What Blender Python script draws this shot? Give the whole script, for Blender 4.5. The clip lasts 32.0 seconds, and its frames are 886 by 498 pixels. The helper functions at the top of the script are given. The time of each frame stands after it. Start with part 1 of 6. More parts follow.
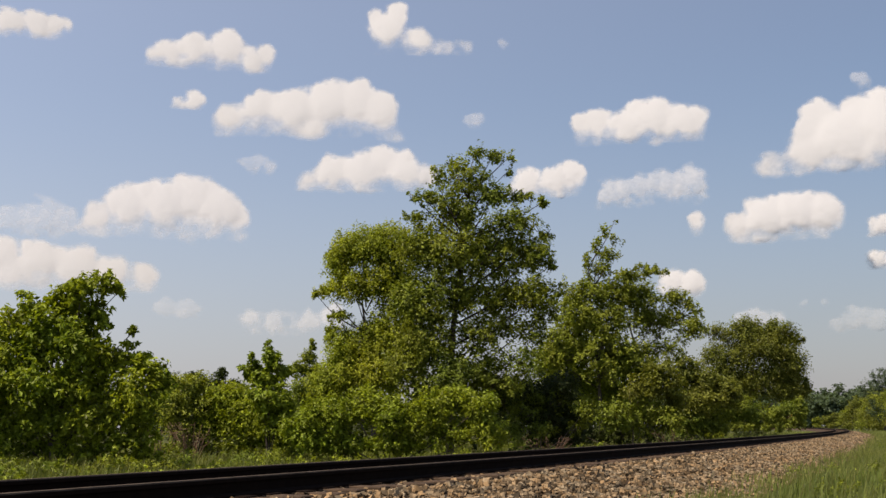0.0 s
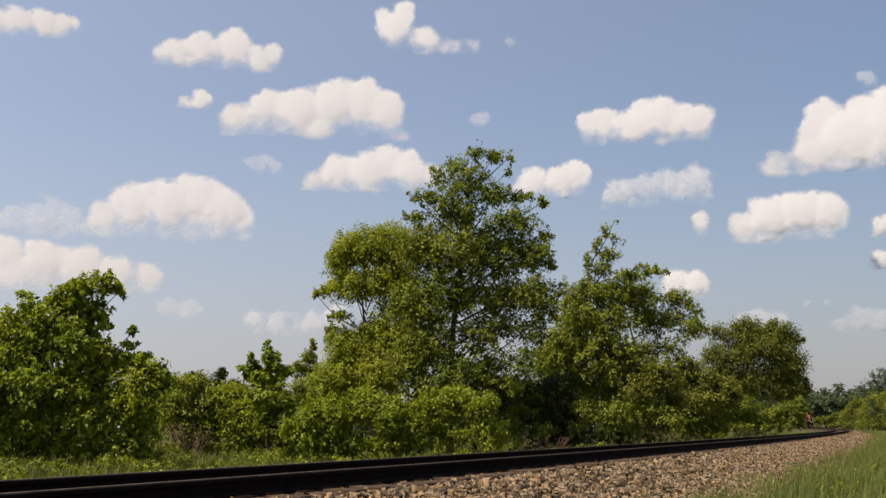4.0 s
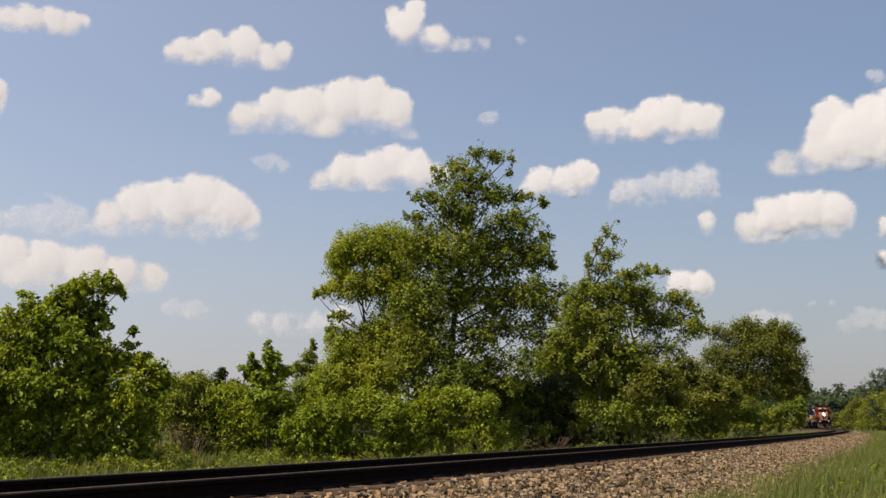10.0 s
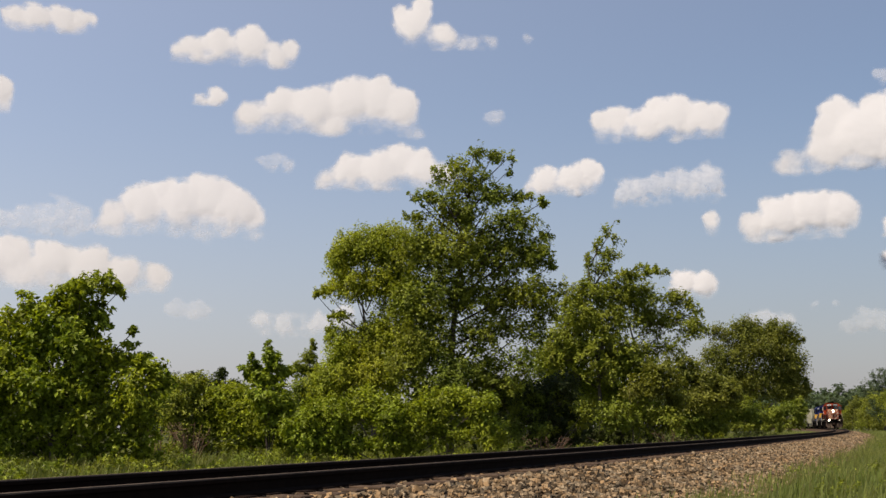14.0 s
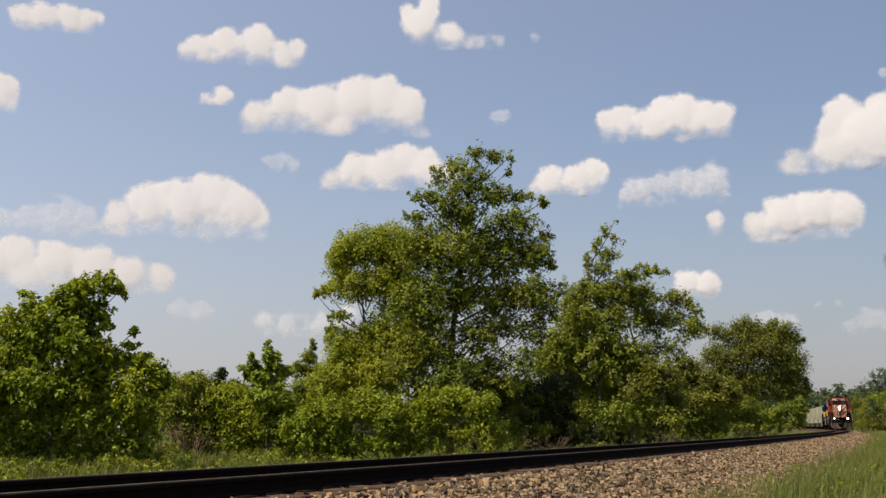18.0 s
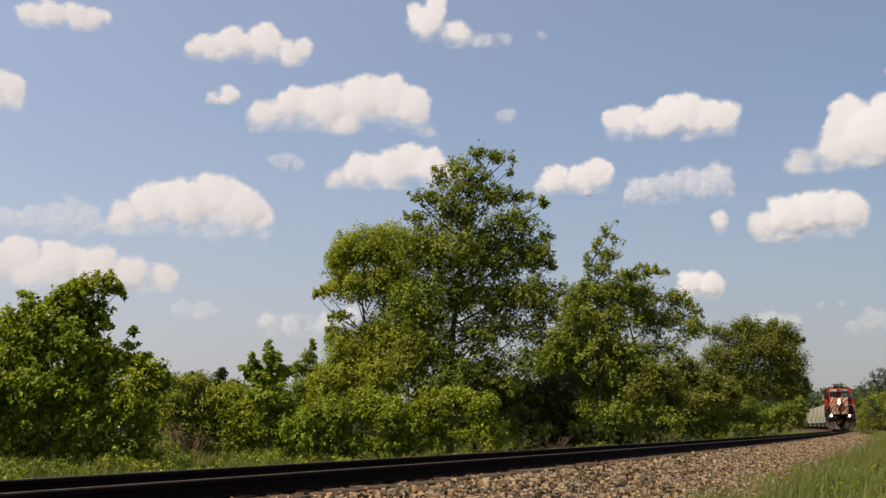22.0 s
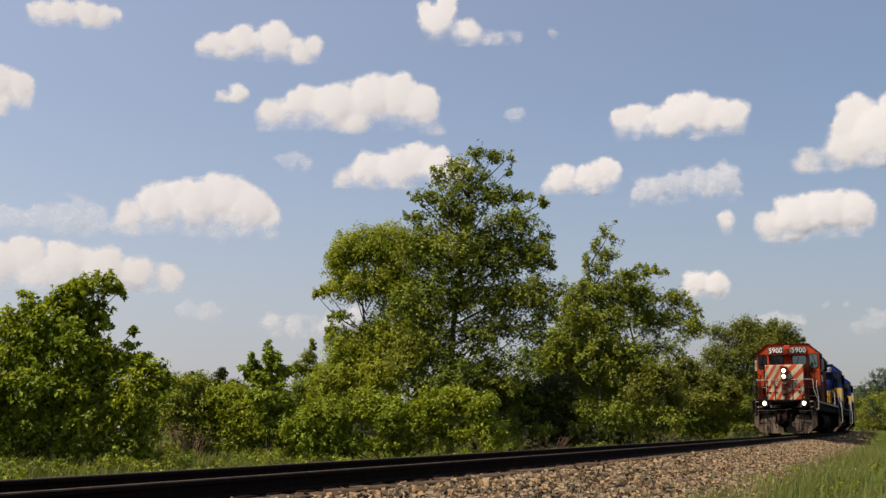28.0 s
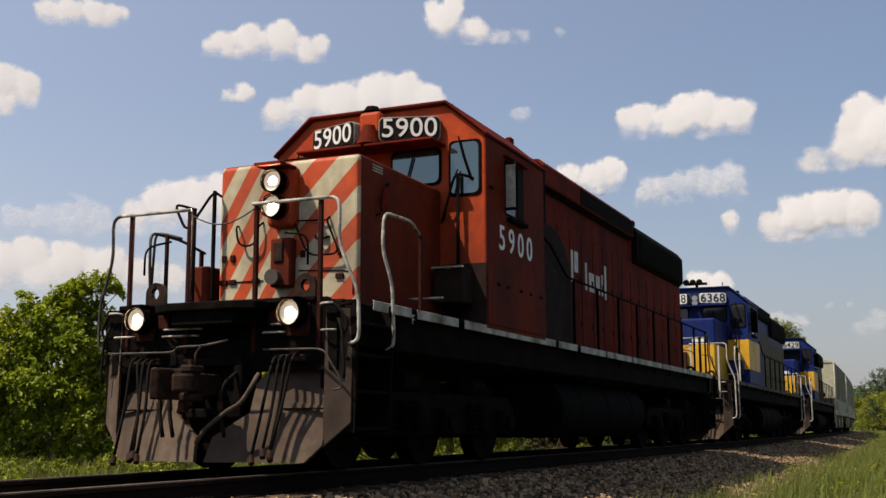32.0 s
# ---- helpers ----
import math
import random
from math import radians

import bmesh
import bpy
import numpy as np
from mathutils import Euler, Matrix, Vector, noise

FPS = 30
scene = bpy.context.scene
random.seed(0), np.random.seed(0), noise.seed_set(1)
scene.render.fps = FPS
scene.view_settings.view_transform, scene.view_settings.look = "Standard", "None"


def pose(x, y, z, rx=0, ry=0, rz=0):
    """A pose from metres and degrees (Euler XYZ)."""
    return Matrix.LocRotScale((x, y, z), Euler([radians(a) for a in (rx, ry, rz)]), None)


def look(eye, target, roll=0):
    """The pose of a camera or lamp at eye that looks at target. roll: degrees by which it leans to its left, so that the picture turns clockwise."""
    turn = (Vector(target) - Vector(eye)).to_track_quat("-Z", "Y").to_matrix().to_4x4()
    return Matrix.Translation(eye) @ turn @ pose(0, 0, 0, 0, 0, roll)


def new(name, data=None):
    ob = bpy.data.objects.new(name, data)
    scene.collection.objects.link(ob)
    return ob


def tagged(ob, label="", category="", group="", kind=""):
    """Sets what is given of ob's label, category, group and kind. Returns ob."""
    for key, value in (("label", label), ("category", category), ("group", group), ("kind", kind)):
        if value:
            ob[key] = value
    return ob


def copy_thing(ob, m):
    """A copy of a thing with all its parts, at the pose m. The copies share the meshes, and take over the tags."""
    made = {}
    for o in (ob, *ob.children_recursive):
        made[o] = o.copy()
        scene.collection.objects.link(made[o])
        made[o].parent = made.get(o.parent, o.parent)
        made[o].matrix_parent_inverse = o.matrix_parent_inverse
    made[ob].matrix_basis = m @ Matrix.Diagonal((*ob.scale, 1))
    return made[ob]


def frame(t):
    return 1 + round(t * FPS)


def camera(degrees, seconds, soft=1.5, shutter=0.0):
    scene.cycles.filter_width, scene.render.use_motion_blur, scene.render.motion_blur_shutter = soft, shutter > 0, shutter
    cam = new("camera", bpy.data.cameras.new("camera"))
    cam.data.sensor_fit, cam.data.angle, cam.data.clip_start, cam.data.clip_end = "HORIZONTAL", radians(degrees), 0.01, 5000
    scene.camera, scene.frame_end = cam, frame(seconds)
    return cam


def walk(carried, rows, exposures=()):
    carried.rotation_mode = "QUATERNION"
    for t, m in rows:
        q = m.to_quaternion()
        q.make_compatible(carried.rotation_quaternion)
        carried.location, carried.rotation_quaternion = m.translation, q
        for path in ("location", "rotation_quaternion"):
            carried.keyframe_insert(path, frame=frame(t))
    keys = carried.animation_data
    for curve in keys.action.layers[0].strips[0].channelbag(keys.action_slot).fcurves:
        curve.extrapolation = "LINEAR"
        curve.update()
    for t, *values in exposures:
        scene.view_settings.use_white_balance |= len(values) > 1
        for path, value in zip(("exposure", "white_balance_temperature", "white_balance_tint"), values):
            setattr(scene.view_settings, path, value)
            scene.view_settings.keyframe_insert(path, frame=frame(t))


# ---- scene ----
cam = camera(42.8, 32.0)
CAM_POSE = pose(0, 0, 0.4535, 90 + 8.949, 0, 0) @ pose(0, 0, 0, 0, 0, -0.12)
walk(cam, [(0, CAM_POSE), (32, CAM_POSE)], exposures=[(0, 0.42, 7050, 14), (32, 0.42, 7050, 14)])

# ---- daylight ----
SUN_WAY = Vector((-0.61, -0.28, 1.0)).normalized()
world = bpy.data.worlds.new("sky")
scene.world = world
world.use_nodes = True
sky = world.node_tree.nodes.new("ShaderNodeTexSky")
sky.sky_type, sky.sun_disc = "NISHITA", False
sky.sun_elevation = math.asin(SUN_WAY.z)
sky.sun_rotation = math.atan2(SUN_WAY.x, SUN_WAY.y)
sky.air_density, sky.dust_density, sky.ozone_density = 1.0, 1.2, 2.6
world.node_tree.nodes["Background"].inputs["Strength"].default_value = 0.086
wn, wl = world.node_tree.nodes, world.node_tree.links
haze = wn.new("ShaderNodeMix")  # thin summer haze over the whole sky
haze.data_type, haze.blend_type = "RGBA", "ADD"
haze.inputs["Factor"].default_value = 1.0
bearing = wn.new("ShaderNodeTexCoord")
sunward = wn.new("ShaderNodeVectorMath")  # haze is brighter the nearer it lies to the sun
sunward.operation = "DOT_PRODUCT"
sunward.inputs[1].default_value = SUN_WAY
wl.new(bearing.outputs["Generated"], sunward.inputs[0])


def hazy(color, low, high):
    """A haze colour that grows from low, away from the sun, to high beside it."""
    grow = wn.new("ShaderNodeMapRange")
    grow.inputs["From Min"].default_value, grow.inputs["From Max"].default_value = -0.3, 0.3
    grow.inputs["To Min"].default_value, grow.inputs["To Max"].default_value = low, high
    wl.new(sunward.outputs["Value"], grow.inputs["Value"])
    out = wn.new("ShaderNodeVectorMath")
    out.operation = "SCALE"
    out.inputs[0].default_value = color
    wl.new(grow.outputs["Result"], out.inputs["Scale"])
    return out.outputs[0]


wl.new(hazy((0.80, 0.80, 0.90), 0.0, 1.8), haze.inputs["B"])
wl.new(sky.outputs[0], haze.inputs["A"])
height = wn.new("ShaderNodeSeparateXYZ")
wl.new(bearing.outputs["Generated"], height.inputs[0])
veil = wn.new("ShaderNodeMapRange")  # denser haze low in the sky
veil.interpolation_type = "SMOOTHSTEP"
veil.inputs["From Min"].default_value, veil.inputs["From Max"].default_value = 0.30, -0.08
veil.inputs["To Min"].default_value, veil.inputs["To Max"].default_value = 0.0, 0.85
wl.new(height.outputs["Z"], veil.inputs["Value"])
murk = wn.new("ShaderNodeMix")
murk.data_type = "RGBA"
wl.new(veil.outputs["Result"], murk.inputs["Factor"])
wl.new(haze.outputs["Result"], murk.inputs["A"])
wl.new(hazy((4.5, 4.65, 5.4), 0.72, 1.12), murk.inputs["B"])
wl.new(murk.outputs["Result"], wn["Background"].inputs["Color"])
sun = new("sun", bpy.data.lights.new("sun", "SUN"))
sun.data.energy, sun.data.angle, sun.data.color = 5.0, radians(0.53), (1.0, 0.90, 0.75)
sun.matrix_world = look((0, 0, 60), Vector((0, 0, 60)) - SUN_WAY)

# ---- the line of the track: an arc of about 1.7 km radius ----
X0, Y0, TURN0, BEND = -2.367, 11.5, radians(24.006), -0.000586
GAUGE = 0.755


def along(s, q=0.0, z=0.0):
    """A point s metres up the line, q metres to the camera's side of its middle."""
    a = TURN0 + BEND * s
    x = X0 + (math.cos(TURN0) - math.cos(a)) / BEND + q * math.cos(a)
    y = Y0 + (math.sin(a) - math.sin(TURN0)) / BEND - q * math.sin(a)
    return Vector((x, y, z))


def along_np(s, q):
    a = TURN0 + BEND * s
    return (X0 + (math.cos(TURN0) - np.cos(a)) / BEND + q * np.cos(a),
            Y0 + (np.sin(a) - math.sin(TURN0)) / BEND - q * np.sin(a))


MID = along(0, 1 / BEND)


def offset_np(x, y):
    """Distance from the middle of the line, positive on the camera's side."""
    return np.hypot(x - MID.x, y - MID.y) + 1 / BEND


def car_pose(s, b1, b2, z=0.0):
    """Pose of a car whose front end is s metres up the line, with trucks b1 and b2 behind it."""
    a, b = along(s + b1), along(s + b2)
    w = (b - a).normalized()
    o = a - w * b1
    return pose(o.x, o.y, z, 0, 0, -math.degrees(math.atan2(w.x, w.y)))


# ---- materials ----
def mat(name, color, rough=0.6, metal=0.0, vary=0.25, scale=6.0, bump=0.1, dirt=None, dirt_amount=0.0,
        dirt_scale=1.5, streak=1.0, spec=0.5, island=0.0, tone=None):
    """Painted, worn or natural surface: two scales of variation, dirt patches, fine relief."""
    m = bpy.data.materials.new(name)
    m.use_nodes = True
    nt = m.node_tree
    n, l = nt.nodes, nt.links
    b = n["Principled BSDF"]
    b.inputs["Roughness"].default_value = rough
    b.inputs["Metallic"].default_value = metal
    b.inputs["Specular IOR Level"].default_value = spec
    tc = n.new("ShaderNodeTexCoord")
    fine = n.new("ShaderNodeTexNoise")
    fine.inputs["Scale"].default_value = scale
    fine.inputs["Detail"].default_value = 5
    l.new(tc.outputs["Object"], fine.inputs["Vector"])
    ramp = n.new("ShaderNodeMapRange")
    ramp.inputs["From Min"].default_value, ramp.inputs["From Max"].default_value = 0.3, 0.7
    ramp.inputs["To Min"].default_value, ramp.inputs["To Max"].default_value = 1 - vary, 1 + vary
    l.new(fine.outputs["Fac"], ramp.inputs["Value"])
    value = ramp.outputs["Result"]
    if island:
        geo = n.new("ShaderNodeNewGeometry")
        r2 = n.new("ShaderNodeMapRange")
        r2.inputs["To Min"].default_value, r2.inputs["To Max"].default_value = 1 - island, 1 + island
        l.new(geo.outputs["Random Per Island"], r2.inputs["Value"])
        mu = n.new("ShaderNodeMath")
        mu.operation = "MULTIPLY"
        l.new(value, mu.inputs[0])
        l.new(r2.outputs["Result"], mu.inputs[1])
        value = mu.outputs[0]
    rgb = n.new("ShaderNodeRGB")
    rgb.outputs[0].default_value = (*color, 1)
    base = rgb.outputs[0]
    if tone:
        wide = n.new("ShaderNodeTexNoise")
        wide.inputs["Scale"].default_value = dirt_scale * 0.6
        l.new(tc.outputs["Object"], wide.inputs["Vector"])
        st = n.new("ShaderNodeMapRange")
        st.inputs["From Min"].default_value, st.inputs["From Max"].default_value = 0.38, 0.62
        l.new(wide.outputs["Fac"], st.inputs["Value"])
        mt = n.new("ShaderNodeMix")
        mt.data_type = "RGBA"
        l.new(st.outputs["Result"], mt.inputs["Factor"])
        l.new(base, mt.inputs["A"])
        mt.inputs["B"].default_value = (*tone, 1)
        base = mt.outputs["Result"]
    mul = n.new("ShaderNodeVectorMath")
    mul.operation = "SCALE"
    l.new(base, mul.inputs[0])
    l.new(value, mul.inputs["Scale"])
    col = mul.outputs[0]
    if dirt:
        mp = n.new("ShaderNodeMapping")
        mp.inputs["Scale"].default_value = (1, 1, streak)
        l.new(tc.outputs["Object"], mp.inputs["Vector"])
        big = n.new("ShaderNodeTexNoise")
        big.inputs["Scale"].default_value = dirt_scale
        big.inputs["Detail"].default_value = 6
        l.new(mp.outputs[0], big.inputs["Vector"])
        r3 = n.new("ShaderNodeMapRange")
        r3.inputs["From Min"].default_value, r3.inputs["From Max"].default_value = 0.42, 0.72
        r3.inputs["To Max"].default_value = dirt_amount
        l.new(big.outputs["Fac"], r3.inputs["Value"])
        mx = n.new("ShaderNodeMix")
        mx.data_type = "RGBA"
        l.new(r3.outputs["Result"], mx.inputs["Factor"])
        l.new(col, mx.inputs["A"])
        mx.inputs["B"].default_value = (*dirt, 1)
        col = mx.outputs["Result"]
    l.new(col, b.inputs["Base Color"])
    if bump:
        bp = n.new("ShaderNodeBump")
        bp.inputs["Strength"].default_value = bump
        bp.inputs["Distance"].default_value = 0.02
        l.new(fine.outputs["Fac"], bp.inputs["Height"])
        l.new(bp.outputs[0], b.inputs["Normal"])
    return m


def leaf_mat(name, color, tone, glow=0.36, island=0.5):
    """Leaves: light shows through them, each leaf a little different, patches of a second green."""
    m = mat(name, color, rough=0.5, vary=0.12, scale=1.2, bump=0, island=island, tone=tone, dirt_scale=0.9, spec=0.18)
    n, l = m.node_tree.nodes, m.node_tree.links
    b = n["Principled BSDF"]
    src = b.inputs["Base Color"].links[0].from_socket
    tr = n.new("ShaderNodeBsdfTranslucent")
    warm = n.new("ShaderNodeVectorMath")
    warm.operation = "MULTIPLY"
    warm.inputs[1].default_value = (1.25, 1.2, 0.5)
    l.new(src, warm.inputs[0])
    l.new(warm.outputs[0], tr.inputs["Color"])
    mx = n.new("ShaderNodeMixShader")
    mx.inputs[0].default_value = glow
    l.new(b.outputs[0], mx.inputs[1])
    l.new(tr.outputs[0], mx.inputs[2])
    l.new(mx.outputs[0], n["Material Output"].inputs["Surface"])
    return m


def lamp_mat(name, color, strength):
    m = bpy.data.materials.new(name)
    m.use_nodes = True
    b = m.node_tree.nodes["Principled BSDF"]
    b.inputs["Emission Color"].default_value = (*color, 1)
    b.inputs["Emission Strength"].default_value = strength
    b.inputs["Base Color"].default_value = (0.8, 0.8, 0.75, 1)
    return m


def math_node(n, l, op, a, b=None):
    m = n.new("ShaderNodeMath")
    m.operation = op
    for k, v in enumerate((a, b)):
        if v is None:
            continue
        if isinstance(v, (int, float)):
            m.inputs[k].default_value = v
        else:
            l.new(v, m.inputs[k])
    return m.outputs[0]


def striped_mat(name, c1, c2):
    """Diagonal safety stripes, steeper on one half, over worn paint."""
    m = mat(name, c1, rough=0.5, spec=0.2, vary=0.12, scale=9, bump=0.05, dirt=(0.065, 0.036, 0.025), dirt_amount=0.55, dirt_scale=2.2, streak=0.35)
    n, l = m.node_tree.nodes, m.node_tree.links
    tc = n.new("ShaderNodeTexCoord")
    sp = n.new("ShaderNodeSeparateXYZ")
    l.new(tc.outputs["Object"], sp.inputs[0])
    left = math_node(n, l, "LESS_THAN", sp.outputs["X"], 0.0)
    slope = math_node(n, l, "ADD", math_node(n, l, "MULTIPLY", left, 0.7), 1.0)
    run = math_node(n, l, "SUBTRACT", sp.outputs["Z"], math_node(n, l, "MULTIPLY", slope, sp.outputs["X"]))
    ph = math_node(n, l, "FRACT", math_node(n, l, "ADD", math_node(n, l, "DIVIDE", run, 0.61), 20.365))
    on = math_node(n, l, "LESS_THAN", math_node(n, l, "ABSOLUTE", math_node(n, l, "SUBTRACT", ph, 0.75)), 0.255)
    mx = n.new("ShaderNodeMix")
    mx.data_type = "RGBA"
    old = [x for x in n if x.type == "RGB"][0]
    to = [k.to_socket for k in old.outputs[0].links]
    l.new(on, mx.inputs["Factor"])
    mx.inputs["A"].default_value, mx.inputs["B"].default_value = (*c1, 1), (*c2, 1)
    for k in to:
        l.new(mx.outputs["Result"], k)
    return m


def glass_mat(name, color, metal, rough=0.06):
    m = bpy.data.materials.new(name)
    m.use_nodes = True
    b = m.node_tree.nodes["Principled BSDF"]
    b.inputs["Base Color"].default_value = (*color, 1)
    b.inputs["Metallic"].default_value = metal
    b.inputs["Roughness"].default_value = rough
    return m


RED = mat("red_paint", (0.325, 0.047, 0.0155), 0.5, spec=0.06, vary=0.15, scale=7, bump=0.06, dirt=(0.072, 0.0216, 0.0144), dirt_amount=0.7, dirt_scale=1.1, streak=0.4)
# the next three reds are darkened for faces turned from the sun
GRIMY_SHADE_RED = mat("grimy_shaded_red", (0.125, 0.0185, 0.0075), 0.6, spec=0.04, vary=0.2, scale=7, bump=0.06, dirt=(0.034, 0.011, 0.0075), dirt_amount=0.8, dirt_scale=1.0, streak=0.4)
DULL_RED = mat("dull_shaded_red", (0.125, 0.0135, 0.0056), 0.7, spec=0.03, vary=0.25, scale=7, bump=0.08, dirt=(0.020, 0.0070, 0.005), dirt_amount=0.85, dirt_scale=1.3, streak=0.3)
CAB_SIDE = mat("shaded_cab_red", (0.118, 0.0165, 0.0072), 0.65, spec=0.03, vary=0.2, scale=7, bump=0.06, dirt=(0.03, 0.0105, 0.0075), dirt_amount=0.8, dirt_scale=1.4, streak=0.5)
MAROON = mat("grimy_maroon_paint", (0.028, 0.008, 0.0055), 0.7, spec=0.05, vary=0.3, scale=12, bump=0.1)
PIPE = mat("chipped_white_pipe", (0.40, 0.385, 0.34), 0.55, spec=0.2, vary=0.2, scale=25, bump=0.1, dirt=(0.035, 0.025, 0.02), dirt_amount=0.95, dirt_scale=9)
OLD_PIPE = mat("grimy_grey_pipe", (0.035, 0.032, 0.030), 0.6, spec=0.2, vary=0.3, scale=20, bump=0.1, dirt=(0.10, 0.09, 0.08), dirt_amount=0.5, dirt_scale=9)
DARK_IRON = mat("dark_cast_iron", (0.018, 0.0105, 0.0078), 0.8, spec=0.1, vary=0.4, scale=14, bump=0.3, dirt=(0.04, 0.018, 0.011), dirt_amount=0.6, dirt_scale=7)
STRIPES = striped_mat("striped_paint", (0.40, 0.060, 0.018), (0.40, 0.362, 0.250))
WHITE = mat("white_paint", (0.4464, 0.432, 0.3888), 0.5, vary=0.12, scale=20, dirt=(0.144, 0.1152, 0.0864), dirt_amount=0.7, dirt_scale=4)
STRIPE = mat("dull_white_stripe", (0.36, 0.36, 0.31), 0.6, spec=0.1, vary=0.2, scale=20, dirt=(0.06, 0.045, 0.035), dirt_amount=0.9, dirt_scale=3)
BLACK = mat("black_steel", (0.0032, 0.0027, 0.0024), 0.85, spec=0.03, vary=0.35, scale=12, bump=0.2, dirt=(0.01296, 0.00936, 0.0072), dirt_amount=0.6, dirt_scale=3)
PLOW = mat("dusty_grey_steel", (0.088, 0.066, 0.050), 0.85, spec=0.1, vary=0.2, scale=9, bump=0.15, dirt=(0.036, 0.0252, 0.02016), dirt_amount=0.8, dirt_scale=2.4, streak=0.4)
RUST = mat("rusty_steel", (0.0432, 0.02088, 0.01368), 0.9, spec=0.1, vary=0.3, scale=14, bump=0.25)
GREY = mat("grey_paint", (0.054, 0.0504, 0.04752), 0.7, spec=0.15, vary=0.2, scale=9, dirt=(0.0432, 0.0288, 0.0216), dirt_amount=0.6)
GRILLE = mat("dark_grille", (0.00576, 0.00432, 0.0036), 0.9, spec=0.05, vary=0.3, scale=20, bump=0.4)
BLUE = mat("blue_paint", (0.0075, 0.019, 0.105), 0.5, spec=0.06, vary=0.15, scale=7, bump=0.04, dirt=(0.0216, 0.0252, 0.0504), dirt_amount=0.6, dirt_scale=1.2, streak=0.4)
YELLOW = mat("yellow_paint", (0.56, 0.31, 0.026), 0.45, spec=0.25, vary=0.12, scale=7, bump=0.04, dirt=(0.1152, 0.072, 0.0216), dirt_amount=0.6, dirt_scale=1.3, streak=0.4)
# yellow darkened for hood doors that lie on the shaded side
SHADE_YELLOW = mat("shaded_yellow_paint", (0.055, 0.038, 0.009), 0.6, spec=0.15, vary=0.2, scale=7, bump=0.05, dirt=(0.03, 0.025, 0.015), dirt_amount=0.8, dirt_scale=1.5, streak=0.4)
CABINET = mat("dark_brown_cabinet", (0.022, 0.0135, 0.0115), 0.8, spec=0.05, vary=0.25, scale=7, bump=0.08, dirt=(0.010, 0.007, 0.006), dirt_amount=0.7, dirt_scale=1.6)
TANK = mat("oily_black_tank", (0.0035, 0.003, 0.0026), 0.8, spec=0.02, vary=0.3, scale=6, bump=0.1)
CREAM = mat("cream_car_paint", (0.30, 0.300, 0.225), 0.6, spec=0.1, vary=0.12, scale=4, bump=0.05, dirt=(0.144, 0.1152, 0.0792), dirt_amount=0.7, dirt_scale=0.8, streak=0.3)
PANE = glass_mat("window_glass", (0.11, 0.15, 0.155), 0.85)
DARK_PANE = glass_mat("dark_window_glass", (0.02, 0.022, 0.026), 0.2)
RUBBER = mat("black_rubber", (0.0072, 0.00648, 0.00576), 0.85, spec=0.1, vary=0.2, scale=20)
BOARD = mat("number_board_black", (0.006, 0.006, 0.0065), 0.7, vary=0.2, spec=0.08)
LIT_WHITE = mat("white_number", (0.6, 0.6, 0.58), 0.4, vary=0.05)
HEAD_ON = lamp_mat("headlight_glow", (1.0, 0.93, 0.78), 4000.0)
LENS_ON = lamp_mat("lit_lens_glow", (1.0, 0.76, 0.46), 0.2)
# bowls kept near black so the overstrong bulbs light them only dimly
BOWL = mat("dark_lamp_bowl", (0.0045, 0.0032, 0.0022), 0.8, 0.0, vary=0.2, scale=30, spec=0.0)
CHROME = mat("lamp_reflector", (0.432, 0.4176, 0.396), 0.25, 1.0, vary=0.05)
RAIL_RUST = mat("rail_rust", (0.00936, 0.00576, 0.00432), 0.9, spec=0.06, vary=0.3, scale=10, bump=0.15)
RAIL_TOP = mat("polished_rail", (0.070, 0.056, 0.045), 0.9, 0.0, spec=0.04, vary=0.3, scale=5)
TIE = mat("weathered_tie_wood", (0.0648, 0.0432, 0.0288), 0.9, spec=0.15, vary=0.35, scale=18, bump=0.4, dirt=(0.036, 0.0252, 0.018), dirt_amount=0.7, dirt_scale=4)
BALLAST = mat("ballast_bed", (0.0504, 0.03312, 0.02016), 0.95, spec=0.1, vary=0.6, scale=26, bump=1.0, dirt=(0.0576, 0.0396, 0.0288), dirt_amount=0.6, dirt_scale=12)
STONE = mat("ballast_stone", (0.162, 0.106, 0.055), 0.9, spec=0.15, vary=0.25, scale=12, bump=0.2, island=0.85, tone=(0.150, 0.119, 0.080), dirt_scale=6)
SOIL = mat("grassy_soil", (0.0504, 0.0612, 0.01584), 0.95, spec=0.1, vary=0.4, scale=3, bump=0.4, dirt=(0.072, 0.0612, 0.0324), dirt_amount=0.6, dirt_scale=0.5)
GRASS = leaf_mat("grass_blades", (0.105, 0.142, 0.033), (0.160, 0.172, 0.046), 0.3, 0.4)
STRAW = leaf_mat("pale_grass", (0.1368, 0.1368, 0.0432), (0.0936, 0.108, 0.0288), 0.3, 0.4)
BARK = mat("grey_bark", (0.0612, 0.04752, 0.036), 0.9, vary=0.35, scale=15, bump=0.5)
PALE_BARK = mat("pale_dead_wood", (0.144, 0.1188, 0.0936), 0.9, vary=0.3, scale=15, bump=0.3)
DEAD_WOOD = mat("brown_dead_wood", (0.115, 0.066, 0.040), 0.9, vary=0.3, scale=15, bump=0.3)
LEAF_BIG = leaf_mat("big_tree_leaves", (0.138, 0.182, 0.025), (0.192, 0.222, 0.027))
LEAF_LIME = leaf_mat("yellow_green_leaves", (0.290, 0.318, 0.032), (0.220, 0.266, 0.030))
LEAF_FRESH = leaf_mat("fresh_green_leaves", (0.165, 0.222, 0.020), (0.232, 0.272, 0.023))
LEAF_OLIVE = leaf_mat("olive_leaves", (0.220, 0.250, 0.034), (0.185, 0.224, 0.030))
